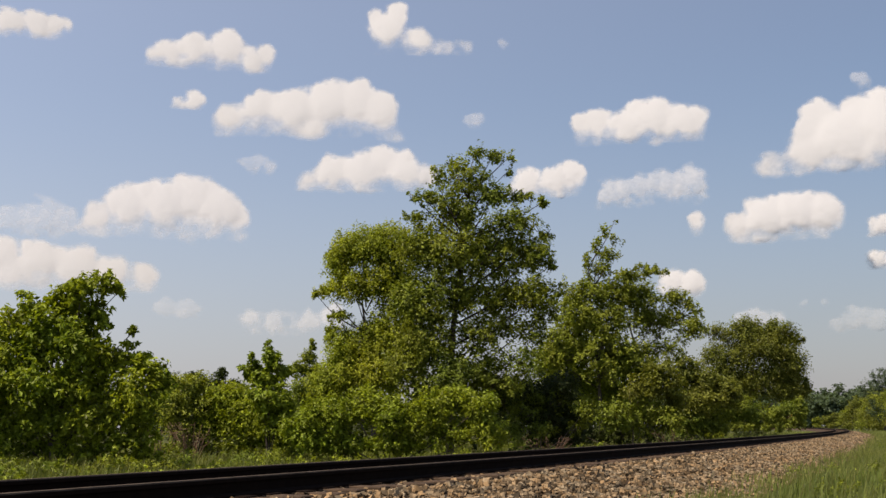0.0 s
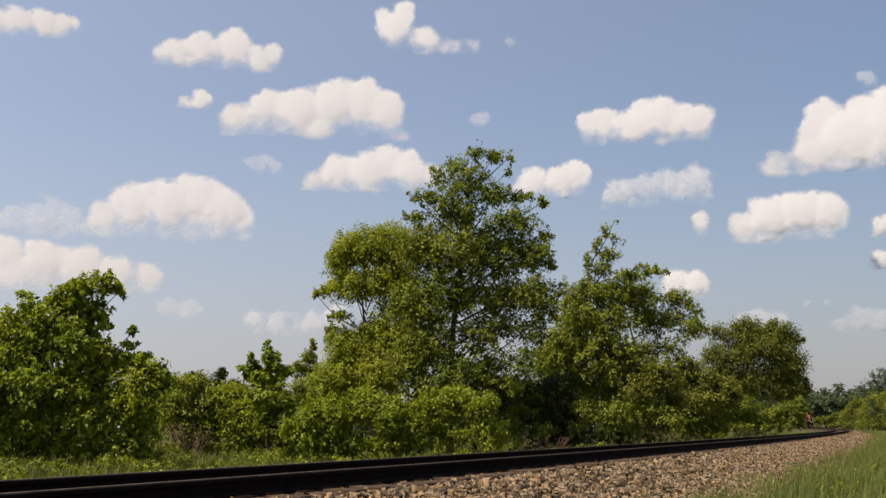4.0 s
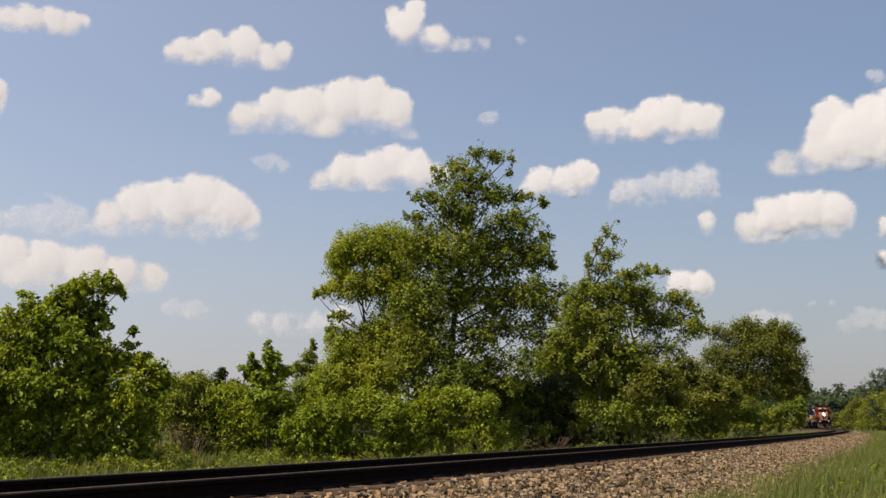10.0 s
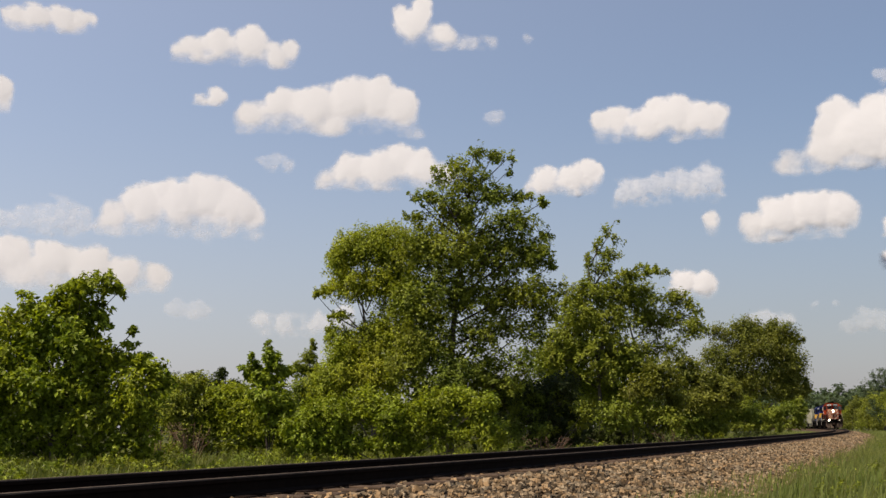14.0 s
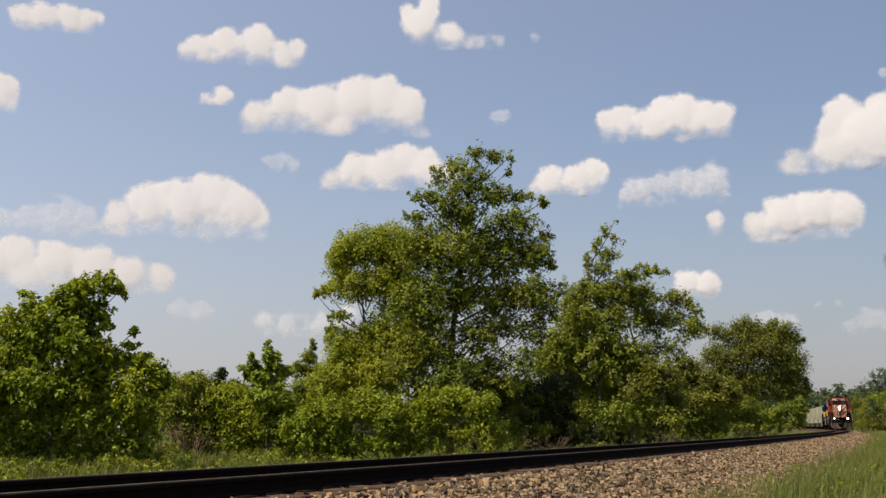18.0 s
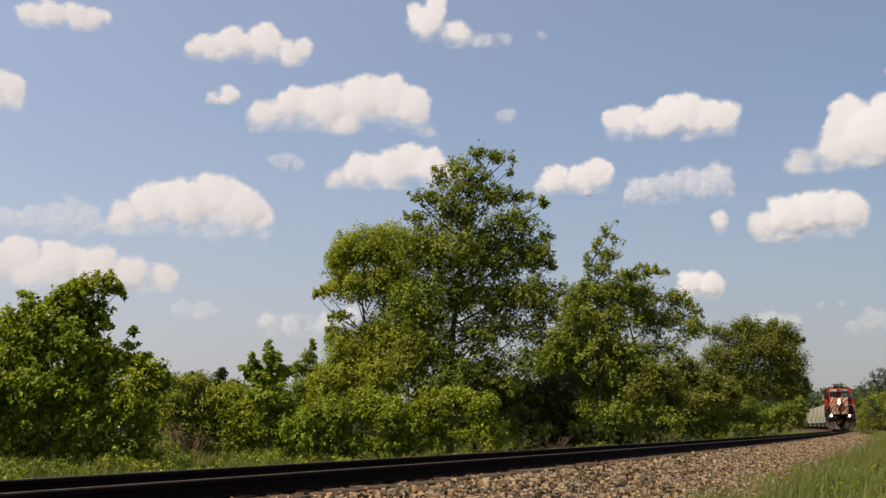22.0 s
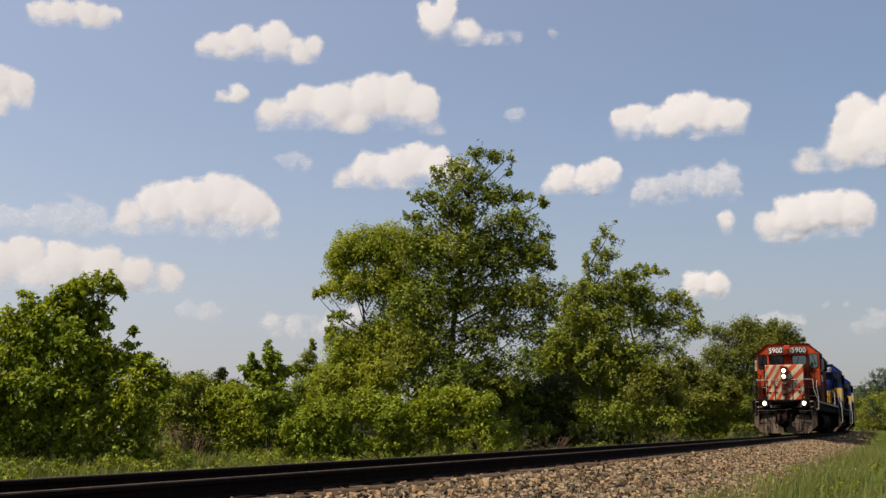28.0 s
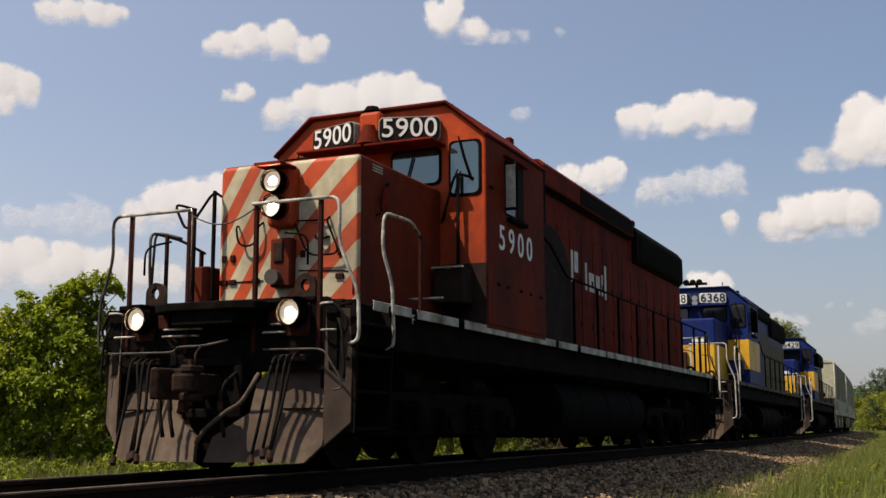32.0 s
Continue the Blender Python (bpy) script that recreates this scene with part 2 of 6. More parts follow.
LEAF_BROWN = leaf_mat("brownish_olive_leaves", (0.162, 0.176, 0.029), (0.128, 0.150, 0.025))
# dark green, lowered further to carry the deep shade of the undergrowth
LEAF_DARK = leaf_mat("dark_shade_leaves", (0.030, 0.044, 0.010), (0.046, 0.060, 0.012))
# haze over the distance is mixed into this leaf colour as a blue tint
LEAF_FAR = leaf_mat("hazy_distant_leaves", (0.064, 0.096, 0.056), (0.074, 0.106, 0.052))


# ---- mesh helpers ----
def part(name, bm, material, parent=None, label=""):
    """One mesh object out of a bmesh, under its thing or part."""
    me = bpy.data.meshes.new(name)
    bmesh.ops.recalc_face_normals(bm, faces=bm.faces)
    bm.to_mesh(me)
    bm.free()
    me.materials.append(material)
    ob = new(name, me)
    if parent is not None:
        ob.parent = parent
    if label:
        tagged(ob, label)
    return ob


def again(ob, m, parent=None):
    """Another object on the same mesh."""
    o = ob.copy()
    scene.collection.objects.link(o)
    o.matrix_basis = m
    if parent is not None:
        o.parent = parent
    return o


def box(bm, x0, x1, y0, y1, z0, z1, bevel=0.0, seg=2):
    r = bmesh.ops.create_cube(bm, size=1, matrix=Matrix.Translation(((x0 + x1) / 2, (y0 + y1) / 2, (z0 + z1) / 2)) @ Matrix.Diagonal((x1 - x0, y1 - y0, z1 - z0, 1)))
    if bevel:
        es = list({e for v in r["verts"] for e in v.link_edges})
        bmesh.ops.bevel(bm, geom=es, offset=bevel, segments=seg, affect="EDGES", profile=0.5)
    return bm


def boxed(x0, x1, y0, y1, z0, z1, bevel=0.0, seg=2):
    return box(bmesh.new(), x0, x1, y0, y1, z0, z1, bevel, seg)


def prism(bm, outline, axis, a, b, bevel=0.0):
    """An outline extruded from a to b along an axis. Outline pairs: axis y -> (x, z); x -> (y, z); z -> (x, y)."""
    def at(p, d):
        return {"y": (p[0], d, p[1]), "x": (d, p[0], p[1]), "z": (p[0], p[1], d)}[axis]
    lo = [bm.verts.new(at(p, a)) for p in outline]
    hi = [bm.verts.new(at(p, b)) for p in outline]
    k = len(outline)
    fs = [bm.faces.new(lo), bm.faces.new(hi[::-1])]
    fs += [bm.faces.new((lo[i], hi[i], hi[(i + 1) % k], lo[(i + 1) % k])) for i in range(k)]
    bmesh.ops.recalc_face_normals(bm, faces=fs)
    if bevel:
        es = list({e for f in fs for e in f.edges})
        bmesh.ops.bevel(bm, geom=es, offset=bevel, segments=2, affect="EDGES", profile=0.5)
    return bm


def tube(bm, pts, r, sides=8, r_end=None):
    """A round bar along a path, tapering to r_end."""
    pts = [Vector(p) for p in pts]
    k = len(pts)
    rings = []
    up = Vector((0.13, 0.31, 0.94))
    for i, p in enumerate(pts):
        d = (pts[min(i + 1, k - 1)] - pts[max(i - 1, 0)]).normalized()
        u = d.cross(up)
        if u.length < 0.05:
            u = d.cross(Vector((1, 0, 0)))
        u.normalize()
        v = d.cross(u)
        rr = r if r_end is None else r + (r_end - r) * i / max(1, k - 1)
        rings.append([bm.verts.new(p + rr * (math.cos(a) * u + math.sin(a) * v)) for a in (2 * math.pi * j / sides for j in range(sides))])
    for a, b in zip(rings, rings[1:]):
        for j in range(sides):
            bm.faces.new((a[j], a[(j + 1) % sides], b[(j + 1) % sides], b[j]))
    bm.faces.new(rings[0][::-1])
    bm.faces.new(rings[-1])
    for f in bm.faces:
        f.smooth = True
    return bm


def bend(pts, n=4, r=0.12):
    """Round the corners of a path."""
    pts = [Vector(p) for p in pts]
    out = [pts[0]]
    for a, b, c in zip(pts, pts[1:], pts[2:]):
        d1, d2 = min(r, (a - b).length * 0.45), min(r, (c - b).length * 0.45)
        p, q = b + (a - b).normalized() * d1, b + (c - b).normalized() * d2
        for i in range(n + 1):
            t = i / n
            out.append(p * (1 - t) ** 2 + b * 2 * t * (1 - t) + q * t * t)
    return out + [pts[-1]]


def rod(name, pts, r, material, parent, label="", sides=8):
    return part(name, tube(bmesh.new(), bend(pts), r, sides), material, parent, label)


def disc(bm, c, axis, r, d, sides=20, r2=None):
    """A cylinder or cone of depth d that starts at c and runs along an axis."""
    q = Vector(axis).to_track_quat("Z", "Y").to_matrix().to_4x4()
    bmesh.ops.create_cone(bm, cap_ends=True, segments=sides, radius1=r, radius2=r if r2 is None else r2, depth=d,
                          matrix=Matrix.Translation(c) @ q @ Matrix.Translation((0, 0, d / 2)))
    return bm


def bowl(c, r1, r2, d, sides=24):
    """An open reflector cup that narrows backwards from c."""
    bm = bmesh.new()
    rings = []
    for r, y in ((r1 + 0.012, d), (r1 + 0.012, 0), (r1, 0), ((r1 + r2) / 2 + 0.012, d * 0.55), (r2, d)):
        rings.append([bm.verts.new((c[0] + r * math.cos(2 * math.pi * i / sides), c[1] + y, c[2] + r * math.sin(2 * math.pi * i / sides))) for i in range(sides)])
    for a, b in zip(rings, rings[1:]):
        for i in range(sides):
            bm.faces.new((a[i], a[(i + 1) % sides], b[(i + 1) % sides], b[i]))
    return bm


def ring(c, r1, r2, d, sides=24):
    """A flat ring of depth d around c, facing along y, with a short collar behind its hole."""
    bm = bmesh.new()
    rings = []
    for r, y in ((r1, d), (r1, 0), (r2, 0), (r2, 0.035)):
        rings.append([bm.verts.new((c[0] + r * math.cos(2 * math.pi * i / sides), c[1] + y, c[2] + r * math.sin(2 * math.pi * i / sides))) for i in range(sides)])
    for a, b in zip(rings, rings[1:]):
        for i in range(sides):
            bm.faces.new((a[i], a[(i + 1) % sides], b[(i + 1) % sides], b[i]))
    return bm


def empty(name, m, **tags):
    e = new(name)
    e.empty_display_size = 0.2
    e.matrix_basis = m
    return tagged(e, **tags)


def cloud_mesh(name, verts, faces, material):
    me = bpy.data.meshes.new(name)
    me.from_pydata(verts, [], faces)
    me.materials.append(material)
    me.update()
    return me


def lettering(name, text, size, material, parent, m, depth=0.006, stretch=1.0, pitch=0.2, bold=0.006):
    """Raised characters, each a mesh of its own, spaced evenly."""
    for i, ch in enumerate(text):
        cu = bpy.data.curves.new(name, "FONT")
        cu.body, cu.size, cu.align_x, cu.align_y, cu.extrude, cu.offset = ch, size, "CENTER", "CENTER", depth, size * bold
        tmp = new("tmp", cu)
        me = bpy.data.meshes.new_from_object(tmp.evaluated_get(bpy.context.evaluated_depsgraph_get()))
        bpy.data.objects.remove(tmp)
        me.transform(Matrix.Diagonal((stretch, 1, 1, 1)))
        me.materials.clear()
        me.materials.append(material)
        ob = new(name, me)
        ob.parent = parent
        ob.matrix_basis = m @ Matrix.Translation(((i - (len(text) - 1) / 2) * pitch, 0, 0))


# ---- ground, ballast, track ----
def rise(q):
    """Height of the ground q metres from the middle of the line."""
    near = np.interp(q, [2.0, 3.6, 5.5, 9, 14, 30, 80, 4000], [-0.62, -0.62, -0.60, -0.50, -0.35, 0.0, 0.35, 0.35])
    far = np.interp(-q, [2.0, 3.6, 6, 9, 20, 60, 4000], [-0.62, -0.62, -0.55, -0.42, -0.35, -0.3, -0.3])
    return np.where(q > 0, near, far)


def ground_z(x, y):
    x, y = np.asarray(x, float), np.asarray(y, float)
    return rise(offset_np(x, y)) + 0.05 * np.sin(x * 0.9 + 1.3 * np.sin(y * 0.4)) * np.sin(y * 0.7) * np.clip((np.abs(offset_np(x, y)) - 3.2) / 2, 0, 1)


def build_ground():
    def steps(lo, hi, d, far):
        a = list(np.arange(lo, hi, d))
        k = d
        while a[-1] < far:
            k *= 1.25
            a.append(a[-1] + k)
        k = d
        while a[0] > -far:
            k *= 1.25
            a.insert(0, a[0] - k)
        return np.array(a)
    xs, ys = steps(-30, 60, 1.0, 4300), steps(-12, 130, 1.2, 4300)
    gx, gy = np.meshgrid(xs, ys)
    v = np.stack([gx, gy, ground_z(gx, gy)], -1).reshape(-1, 3)
    w = len(xs)
    i = (np.arange(len(ys) - 1)[:, None] * w + np.arange(w - 1)[None]).ravel()
    ob = new("ground", cloud_mesh("ground", v, np.stack([i, i + 1, i + w + 1, i + w], 1), SOIL))
    ob.data.polygons.foreach_set("use_smooth", np.ones(len(ob.data.polygons), bool))
    tagged(ob, "grassy earth with thin soil reaching to the horizon", "ground", kind="structure")


def sweep(name, profile, s_list, material, closed=True):
    """A cross-section of (q, z) pairs carried along the line."""
    k = len(profile)
    v, f = [], []
    for s in s_list:
        v += [along(s, q, z) for q, z in profile]
    for i in range(len(s_list) - 1):
        for j in range(k if closed else k - 1):
            a, b = i * k + j, i * k + (j + 1) % k
            f.append((a, b, b + k, a + k))
    if closed:
        f += [tuple(range(k))[::-1], tuple(range((len(s_list) - 1) * k, len(s_list) * k))]
    return cloud_mesh(name, v, f, material)


S_LINE = [*range(-36, 120, 3), *range(120, 720, 12)]


def build_track():
    bed = new("ballast_bed", sweep("ballast_bed", [(-3.7, -0.72), (-3.5, -0.62), (-1.75, -0.27), (-1.35, -0.235), (1.35, -0.235), (1.75, -0.27), (3.5, -0.62), (3.7, -0.72)], S_LINE, BALLAST))
    tagged(bed, "raised bed of pinkish tan crushed stone under the track", "ballast", kind="structure")
    track = empty("railway_track", pose(0, 0, 0), label="single railway track with rusty rails on wooden ties", category="railway track", kind="structure")
    head = [(-0.036, -0.006), (-0.028, 0.0), (0.028, 0.0), (0.036, -0.006), (0.037, -0.04), (0.012, -0.055), (0.009, -0.135), (0.07, -0.155), (0.072, -0.172), (-0.072, -0.172), (-0.07, -0.155), (-0.009, -0.135), (-0.012, -0.055), (-0.037, -0.04)]
    for side in (-1, 1):
        c = side * GAUGE
        r = new("rail", sweep("rail", [(c + a, b) for a, b in head], S_LINE, RAIL_RUST))
        r.parent = track
        tagged(r, "rusty dark brown steel rail")
        t = new("running_surface", sweep("running_surface", [(c - 0.0375, -0.009), (c + 0.0375, -0.009), (c + 0.034, 0.003), (c - 0.034, 0.003)], S_LINE, RAIL_TOP))
        t.parent = r
        tagged(t, "worn shiny top of the rail")
    tie = bmesh.new()
    box(tie, -1.3, 1.3, -0.115, 0.115, -0.36, -0.175, 0.012, 1)
    tie_me = part("tie", tie, TIE)
    tie_me.parent = track
    plate_me = part("tie_plate", boxed(-0.18, 0.18, -0.1, 0.1, -0.176, -0.16, 0.004, 1), RAIL_RUST)
    rng = random.Random(4)
    first = True
    s = -12.0
    while s < 126:
        a = math.degrees(TURN0 + BEND * s)
        p = along(s + rng.uniform(-0.03, 0.03), rng.uniform(-0.05, 0.05), rng.uniform(-0.012, 0.004))
        m = pose(p.x, p.y, p.z, 0, 0, -a + rng.uniform(-1.2, 1.2))
        o = tie_me if first else again(tie_me, m, track)
        o.matrix_basis = m
        if s < 40:
            for side in (-1, 1):
                pl = plate_me if (first and side < 0) else again(plate_me, Matrix(), o)
                pl.parent = o
                pl.matrix_basis = pose(side * GAUGE, 0, 0)
        first = False
        s += 0.54
    bm = bmesh.new()
    while s < 420:
        p = along(s)
        m = pose(p.x, p.y, 0, 0, 0, -math.degrees(TURN0 + BEND * s))
        bmesh.ops.create_cube(bm, size=1, matrix=m @ Matrix.Translation((0, 0, -0.27)) @ Matrix.Diagonal((2.6, 0.23, 0.185, 1)))
        s += 1.08
    far = part("distant_ties", bm, TIE, track)
    tagged(far, kind="stuff")


def stones(name, n, s0, s1, q0, q1, size, seed, label):
    rng = np.random.default_rng(seed)
    s = s0 + (s1 - s0) * rng.random(n) ** 1.35
    q = rng.uniform(q0, q1, n)
    x, y = along_np(s, q)
    z = np.interp(np.abs(q), [0, 1.35, 1.75, 3.5, 3.7, 4.6], [-0.235, -0.235, -0.27, -0.62, -0.62, -0.62]) + rng.uniform(-0.02, 0.028, n)
    r = size * rng.uniform(0.55, 1.35, n)
    o = np.array([(x, y, z) for z in (-1, 1) for y in (-1, 1) for x in (-1, 1)], float) * 0.62
    v = o[None] * r[:, None, None] * rng.uniform(0.6, 1.25, (n, 1, 3)) + rng.normal(0, 0.20, (n, 8, 3)) * r[:, None, None]
    a, b = rng.uniform(0, 6.28, n), rng.uniform(-0.9, 0.9, n)
    ca, sa, cb, sb = np.cos(a), np.sin(a), np.cos(b), np.sin(b)
    vx = v[..., 0] * ca[:, None] - v[..., 1] * sa[:, None]
    vy = v[..., 0] * sa[:, None] + v[..., 1] * ca[:, None]
    vz = v[..., 2]
    vy, vz = vy * cb[:, None] - vz * sb[:, None], vy * sb[:, None] + vz * cb[:, None]
    v = np.stack([vx + x[:, None], vy + y[:, None], vz + z[:, None]], -1).reshape(-1, 3)
    t = np.array([(0, 2, 3), (0, 3, 1), (4, 5, 7), (4, 7, 6), (0, 1, 5), (0, 5, 4), (2, 6, 7), (2, 7, 3), (0, 4, 6), (0, 6, 2), (1, 3, 7), (1, 7, 5)])
    f = (np.arange(n)[:, None, None] * 8 + t[None]).reshape(-1, 3)
    ob = new(name, cloud_mesh(name, v, f, STONE))
    tagged(ob, label, "gravel", kind="stuff")


def blades(name, x, y, height, width, material, seed, label, lean=0.35):
    """Grass: one bent, tapering blade at every (x, y)."""
    n = len(x)
    rng = np.random.default_rng(seed)
    z = ground_z(x, y) - 0.02
    h = height * rng.uniform(0.45, 1.25, n)
    a = rng.uniform(0, 6.28, n)
    w = width * rng.uniform(0.6, 1.3, n)
    ux, uy = np.cos(a) * w, np.sin(a) * w
    b = rng.uniform(0, 6.28, n)
    k = lean * rng.uniform(0.1, 1.3, n) * h
    lx, ly = np.cos(b) * k + 0.12 * h, np.sin(b) * k
    v = np.empty((n, 5, 3))
    v[:, 0] = np.stack([x - ux, y - uy, z], -1)
    v[:, 1] = np.stack([x + ux, y + uy, z], -1)
    v[:, 2] = np.stack([x + lx * 0.35 - ux * 0.7, y + ly * 0.35 - uy * 0.7, z + h * 0.6], -1)
    v[:, 3] = np.stack([x + lx * 0.35 + ux * 0.7, y + ly * 0.35 + uy * 0.7, z + h * 0.6], -1)
    v[:, 4] = np.stack([x + lx, y + ly, z + h * (1 - 0.25 * (k / h))], -1)
    t = np.array([(0, 1, 3), (0, 3, 2), (2, 3, 4)])
    f = (np.arange(n)[:, None, None] * 5 + t[None]).reshape(-1, 3)
    ob = new(name, cloud_mesh(name, v.reshape(-1, 3), f, material))
    tagged(ob, label, "grass", kind="stuff")


def build_grass():
    rng = np.random.default_rng(11)

    def strip(n, s0, s1, q0, q1, power=1.0, edge=None):
        s = s0 + (s1 - s0) * rng.random(n) ** power
        q = q0 + (q1 - q0) * rng.random(n)
        x, y = along_np(s, q)
        keep = np.ones(n, bool)
        if edge is not None:
            wob = edge + 0.45 * np.sin(s * 0.9) + 0.35 * np.sin(s * 2.3 + 1) + 0.5 * (rng.random(n) - 0.5)
            keep = np.abs(q) > wob
        return x[keep], y[keep]
    x, y = strip(66000, -16, 60, 3.0, 12, 1.2, 3.7)
    blades("grass", x, y, 0.30, 0.006, GRASS, 1, "lush green uncut grass beside the ballast")
    x, y = strip(30000, 55, 190, 2.8, 14, 1.1, 3.4)
    blades("grass", x, y, 0.42, 0.014, GRASS, 2, "lush green uncut grass farther up the line")
    x, y = strip(9000, 0, 90, 3.2, 11, 1.2, 3.6)
    blades("grass", x, y, 0.42, 0.004, STRAW, 3, "pale seeding grass stems among the green", 0.5)
    x, y = strip(60000, -14, 40, -13, -3.0, 1.2, 3.4)
    blades("grass", x, y, 0.36, 0.008, GRASS, 4, "rough green grass between track and hedge")
    x, y = strip(16000, -14, 60, -10, -2.8, 1.2, 3.0)
    blades("grass", x, y, 0.44, 0.005, STRAW, 5, "pale dry grass stems along the track", 0.5)
    x, y = strip(16000, 40, 150, -8, -2.8, 1.2, 3.2)
    blades("grass", x, y, 0.45, 0.016, GRASS, 6, "rough green grass below the far trees")


# ---- foliage ----
def leaf_mesh(name, lobes, n, size, material, seed, spray=0.45, width=0.30, shell=0.30, wind=0.2, rise=0.45, slim=0.55, per=22):
    """Leaves on short leafy shoots that fill ellipsoid lobes (x, y, z, width, height), denser towards the outside."""
    rng = np.random.default_rng(seed)
    lb = np.array([(a, b, c, rx, 0.8 * (rx + rz) / 2 + 0.1, rz) for a, b, c, rx, rz in lobes])
    wt = lb[:, 3] * lb[:, 5]
    k = max(6, n // per)
    which = rng.choice(len(lb), k, p=wt / wt.sum())
    small = np.minimum(lb[:, 3], lb[:, 5])[which]
    d = rng.normal(size=(k, 3))
    d /= np.linalg.norm(d, axis=1)[:, None]
    rad = shell + (1.0 - shell) * rng.random(k) ** 0.6
    long = np.minimum(spray * rng.uniform(0.55, 1.35, k), 0.5 * small + 0.18 * spray) * np.where(rng.random(k) < 0.06, 1.5, 1.0)
    c = lb[which, :3] + d * np.maximum(lb[which, 3:] * rad[:, None] - 0.45 * long[:, None], 0)
    axis = d * 0.8 + rng.normal(size=(k, 3)) * 0.42 + np.array([wind, 0, rise])
    axis /= np.linalg.norm(axis, axis=1)[:, None]
    cl = rng.integers(0, k, n)
    u = rng.random(n)
    puff = rng.normal(size=(n, 3)) * (width * long[cl] * (1.0 - 0.55 * u))[:, None]
    p = c[cl] + axis[cl] * (long[cl] * u)[:, None] + puff
    p[:, 2] -= 0.10 * long[cl] * u * u
    face = d * 0.55 + rng.normal(size=(k, 3)) * 0.35 + np.array([-0.1, 0, 0.75])
    out = face[cl] + rng.normal(size=(n, 3)) * 0.50
    out /= np.linalg.norm(out, axis=1)[:, None]
    way = axis[cl] * 0.5 + puff / (np.linalg.norm(puff, axis=1)[:, None] + 1e-6) + rng.normal(size=(n, 3)) * 0.4 + np.array([0.5 * wind, 0, -0.35])
    way -= out * (way * out).sum(1)[:, None]
    way /= np.linalg.norm(way, axis=1)[:, None]
    side = np.cross(out, way)
    L = size * rng.uniform(0.6, 1.35, n)[:, None]
    W = L * slim
    v = np.empty((n, 4, 3))
    v[:, 0] = p - way * L * 0.5
    v[:, 1] = p + side * W * 0.5 + out * L * 0.10
    v[:, 2] = p + way * L * 0.5 - out * L * 0.10
    v[:, 3] = p - side * W * 0.5 + out * L * 0.10
    t = np.array([(0, 1, 2), (0, 2, 3)])
    f = (np.arange(n)[:, None, None] * 4 + t[None]).reshape(-1, 3)
    return cloud_mesh(name, v.reshape(-1, 3), f, material), c


SWAYING = []


def tree(label, category, base, groups, trunk_r, seed, bark=None, twig=0.012, name="tree", limbs=True, group=""):
    """A trunk, limbs that reach into the lobes of the crown, twigs and crowns of leaves.
    groups: (lobes, leaf count, leaf size, material, sway in degrees, options)."""
    rng = random.Random(seed)
    bark = bark or BARK
    bx, by = base
    bz = float(ground_z(bx, by)) - 0.05
    t = empty(name, pose(bx, by, bz), label=label, category=category, group=group)
    lobes_all = [l for g in groups for l in g[0]]
    topz = max(l[2] for l in lobes_all) - bz
    tx = sum(l[0] * l[3] for l in lobes_all) / sum(l[3] for l in lobes_all) - bx
    path = [(0, 0, 0), (0.05 * tx + rng.uniform(-.1, .1), 0.05, topz * 0.2), (0.3 * tx + rng.uniform(-.15, .15), rng.uniform(-.1, .1), topz * 0.45),
            (0.7 * tx + rng.uniform(-.15, .15), rng.uniform(-.1, .1), topz * 0.7), (tx, 0, topz * 0.86)]
    if trunk_r > 0.02:
        part("trunk", tube(bmesh.new(), bend(path, 3, 0.6), trunk_r, 10, trunk_r * 0.12), bark, t)
    for gi, (lobes, n, size, material, sway, opt) in enumerate(groups):
        rel = [(a - bx, b - by, c - bz, rx, rz) for a, b, c, rx, rz in lobes]
        me, clumps = leaf_mesh("crown", rel, n, size, material, seed * 10 + gi, **opt)
        crown = new("crown", me)
        crown.parent = t
        if sway:
            SWAYING.append((crown, sway, seed + gi))
        if limbs:
            for a, b, c, rx, rz in rel:
                if c < 0.8:
                    continue
                z0 = max(0.15, c - rng.uniform(0.9, 1.8) - rz * 0.5)
                u = min(1, z0 / topz)
                st = Vector((tx * u ** 1.5, 0, z0))
                mid = st.lerp(Vector((a, b, c)), 0.55) + Vector((rng.uniform(-.15, .15), rng.uniform(-.15, .15), -0.1))
                part("limb", tube(bmesh.new(), bend([st, mid, (a, b, c + rz * 0.1)], 3, 0.4), max(0.012, trunk_r * 0.24), 6, 0.008), bark, t)
            tw = bmesh.new()
            pick = clumps[np.random.default_rng(seed).integers(0, len(clumps), min(200, len(clumps)))]
            for p in pick:
                j = min(range(len(rel)), key=lambda i: (Vector(rel[i][:3]) - Vector(p)).length)
                a, b, c, rx, rz = rel[j]
                tube(tw, [(a * 0.6 + p[0] * 0.4, b * 0.6 + p[1] * 0.4, c * 0.7 + p[2] * 0.3 - 0.25 * rz), (a * 0.3 + p[0] * 0.7, b * 0.3 + p[1] * 0.7, c * 0.3 + p[2] * 0.7 - 0.06), p], twig, 4, twig * 0.3)
            o = part("branchwork", tw, bark, t)
            tagged(o, kind="stuff")
    return t


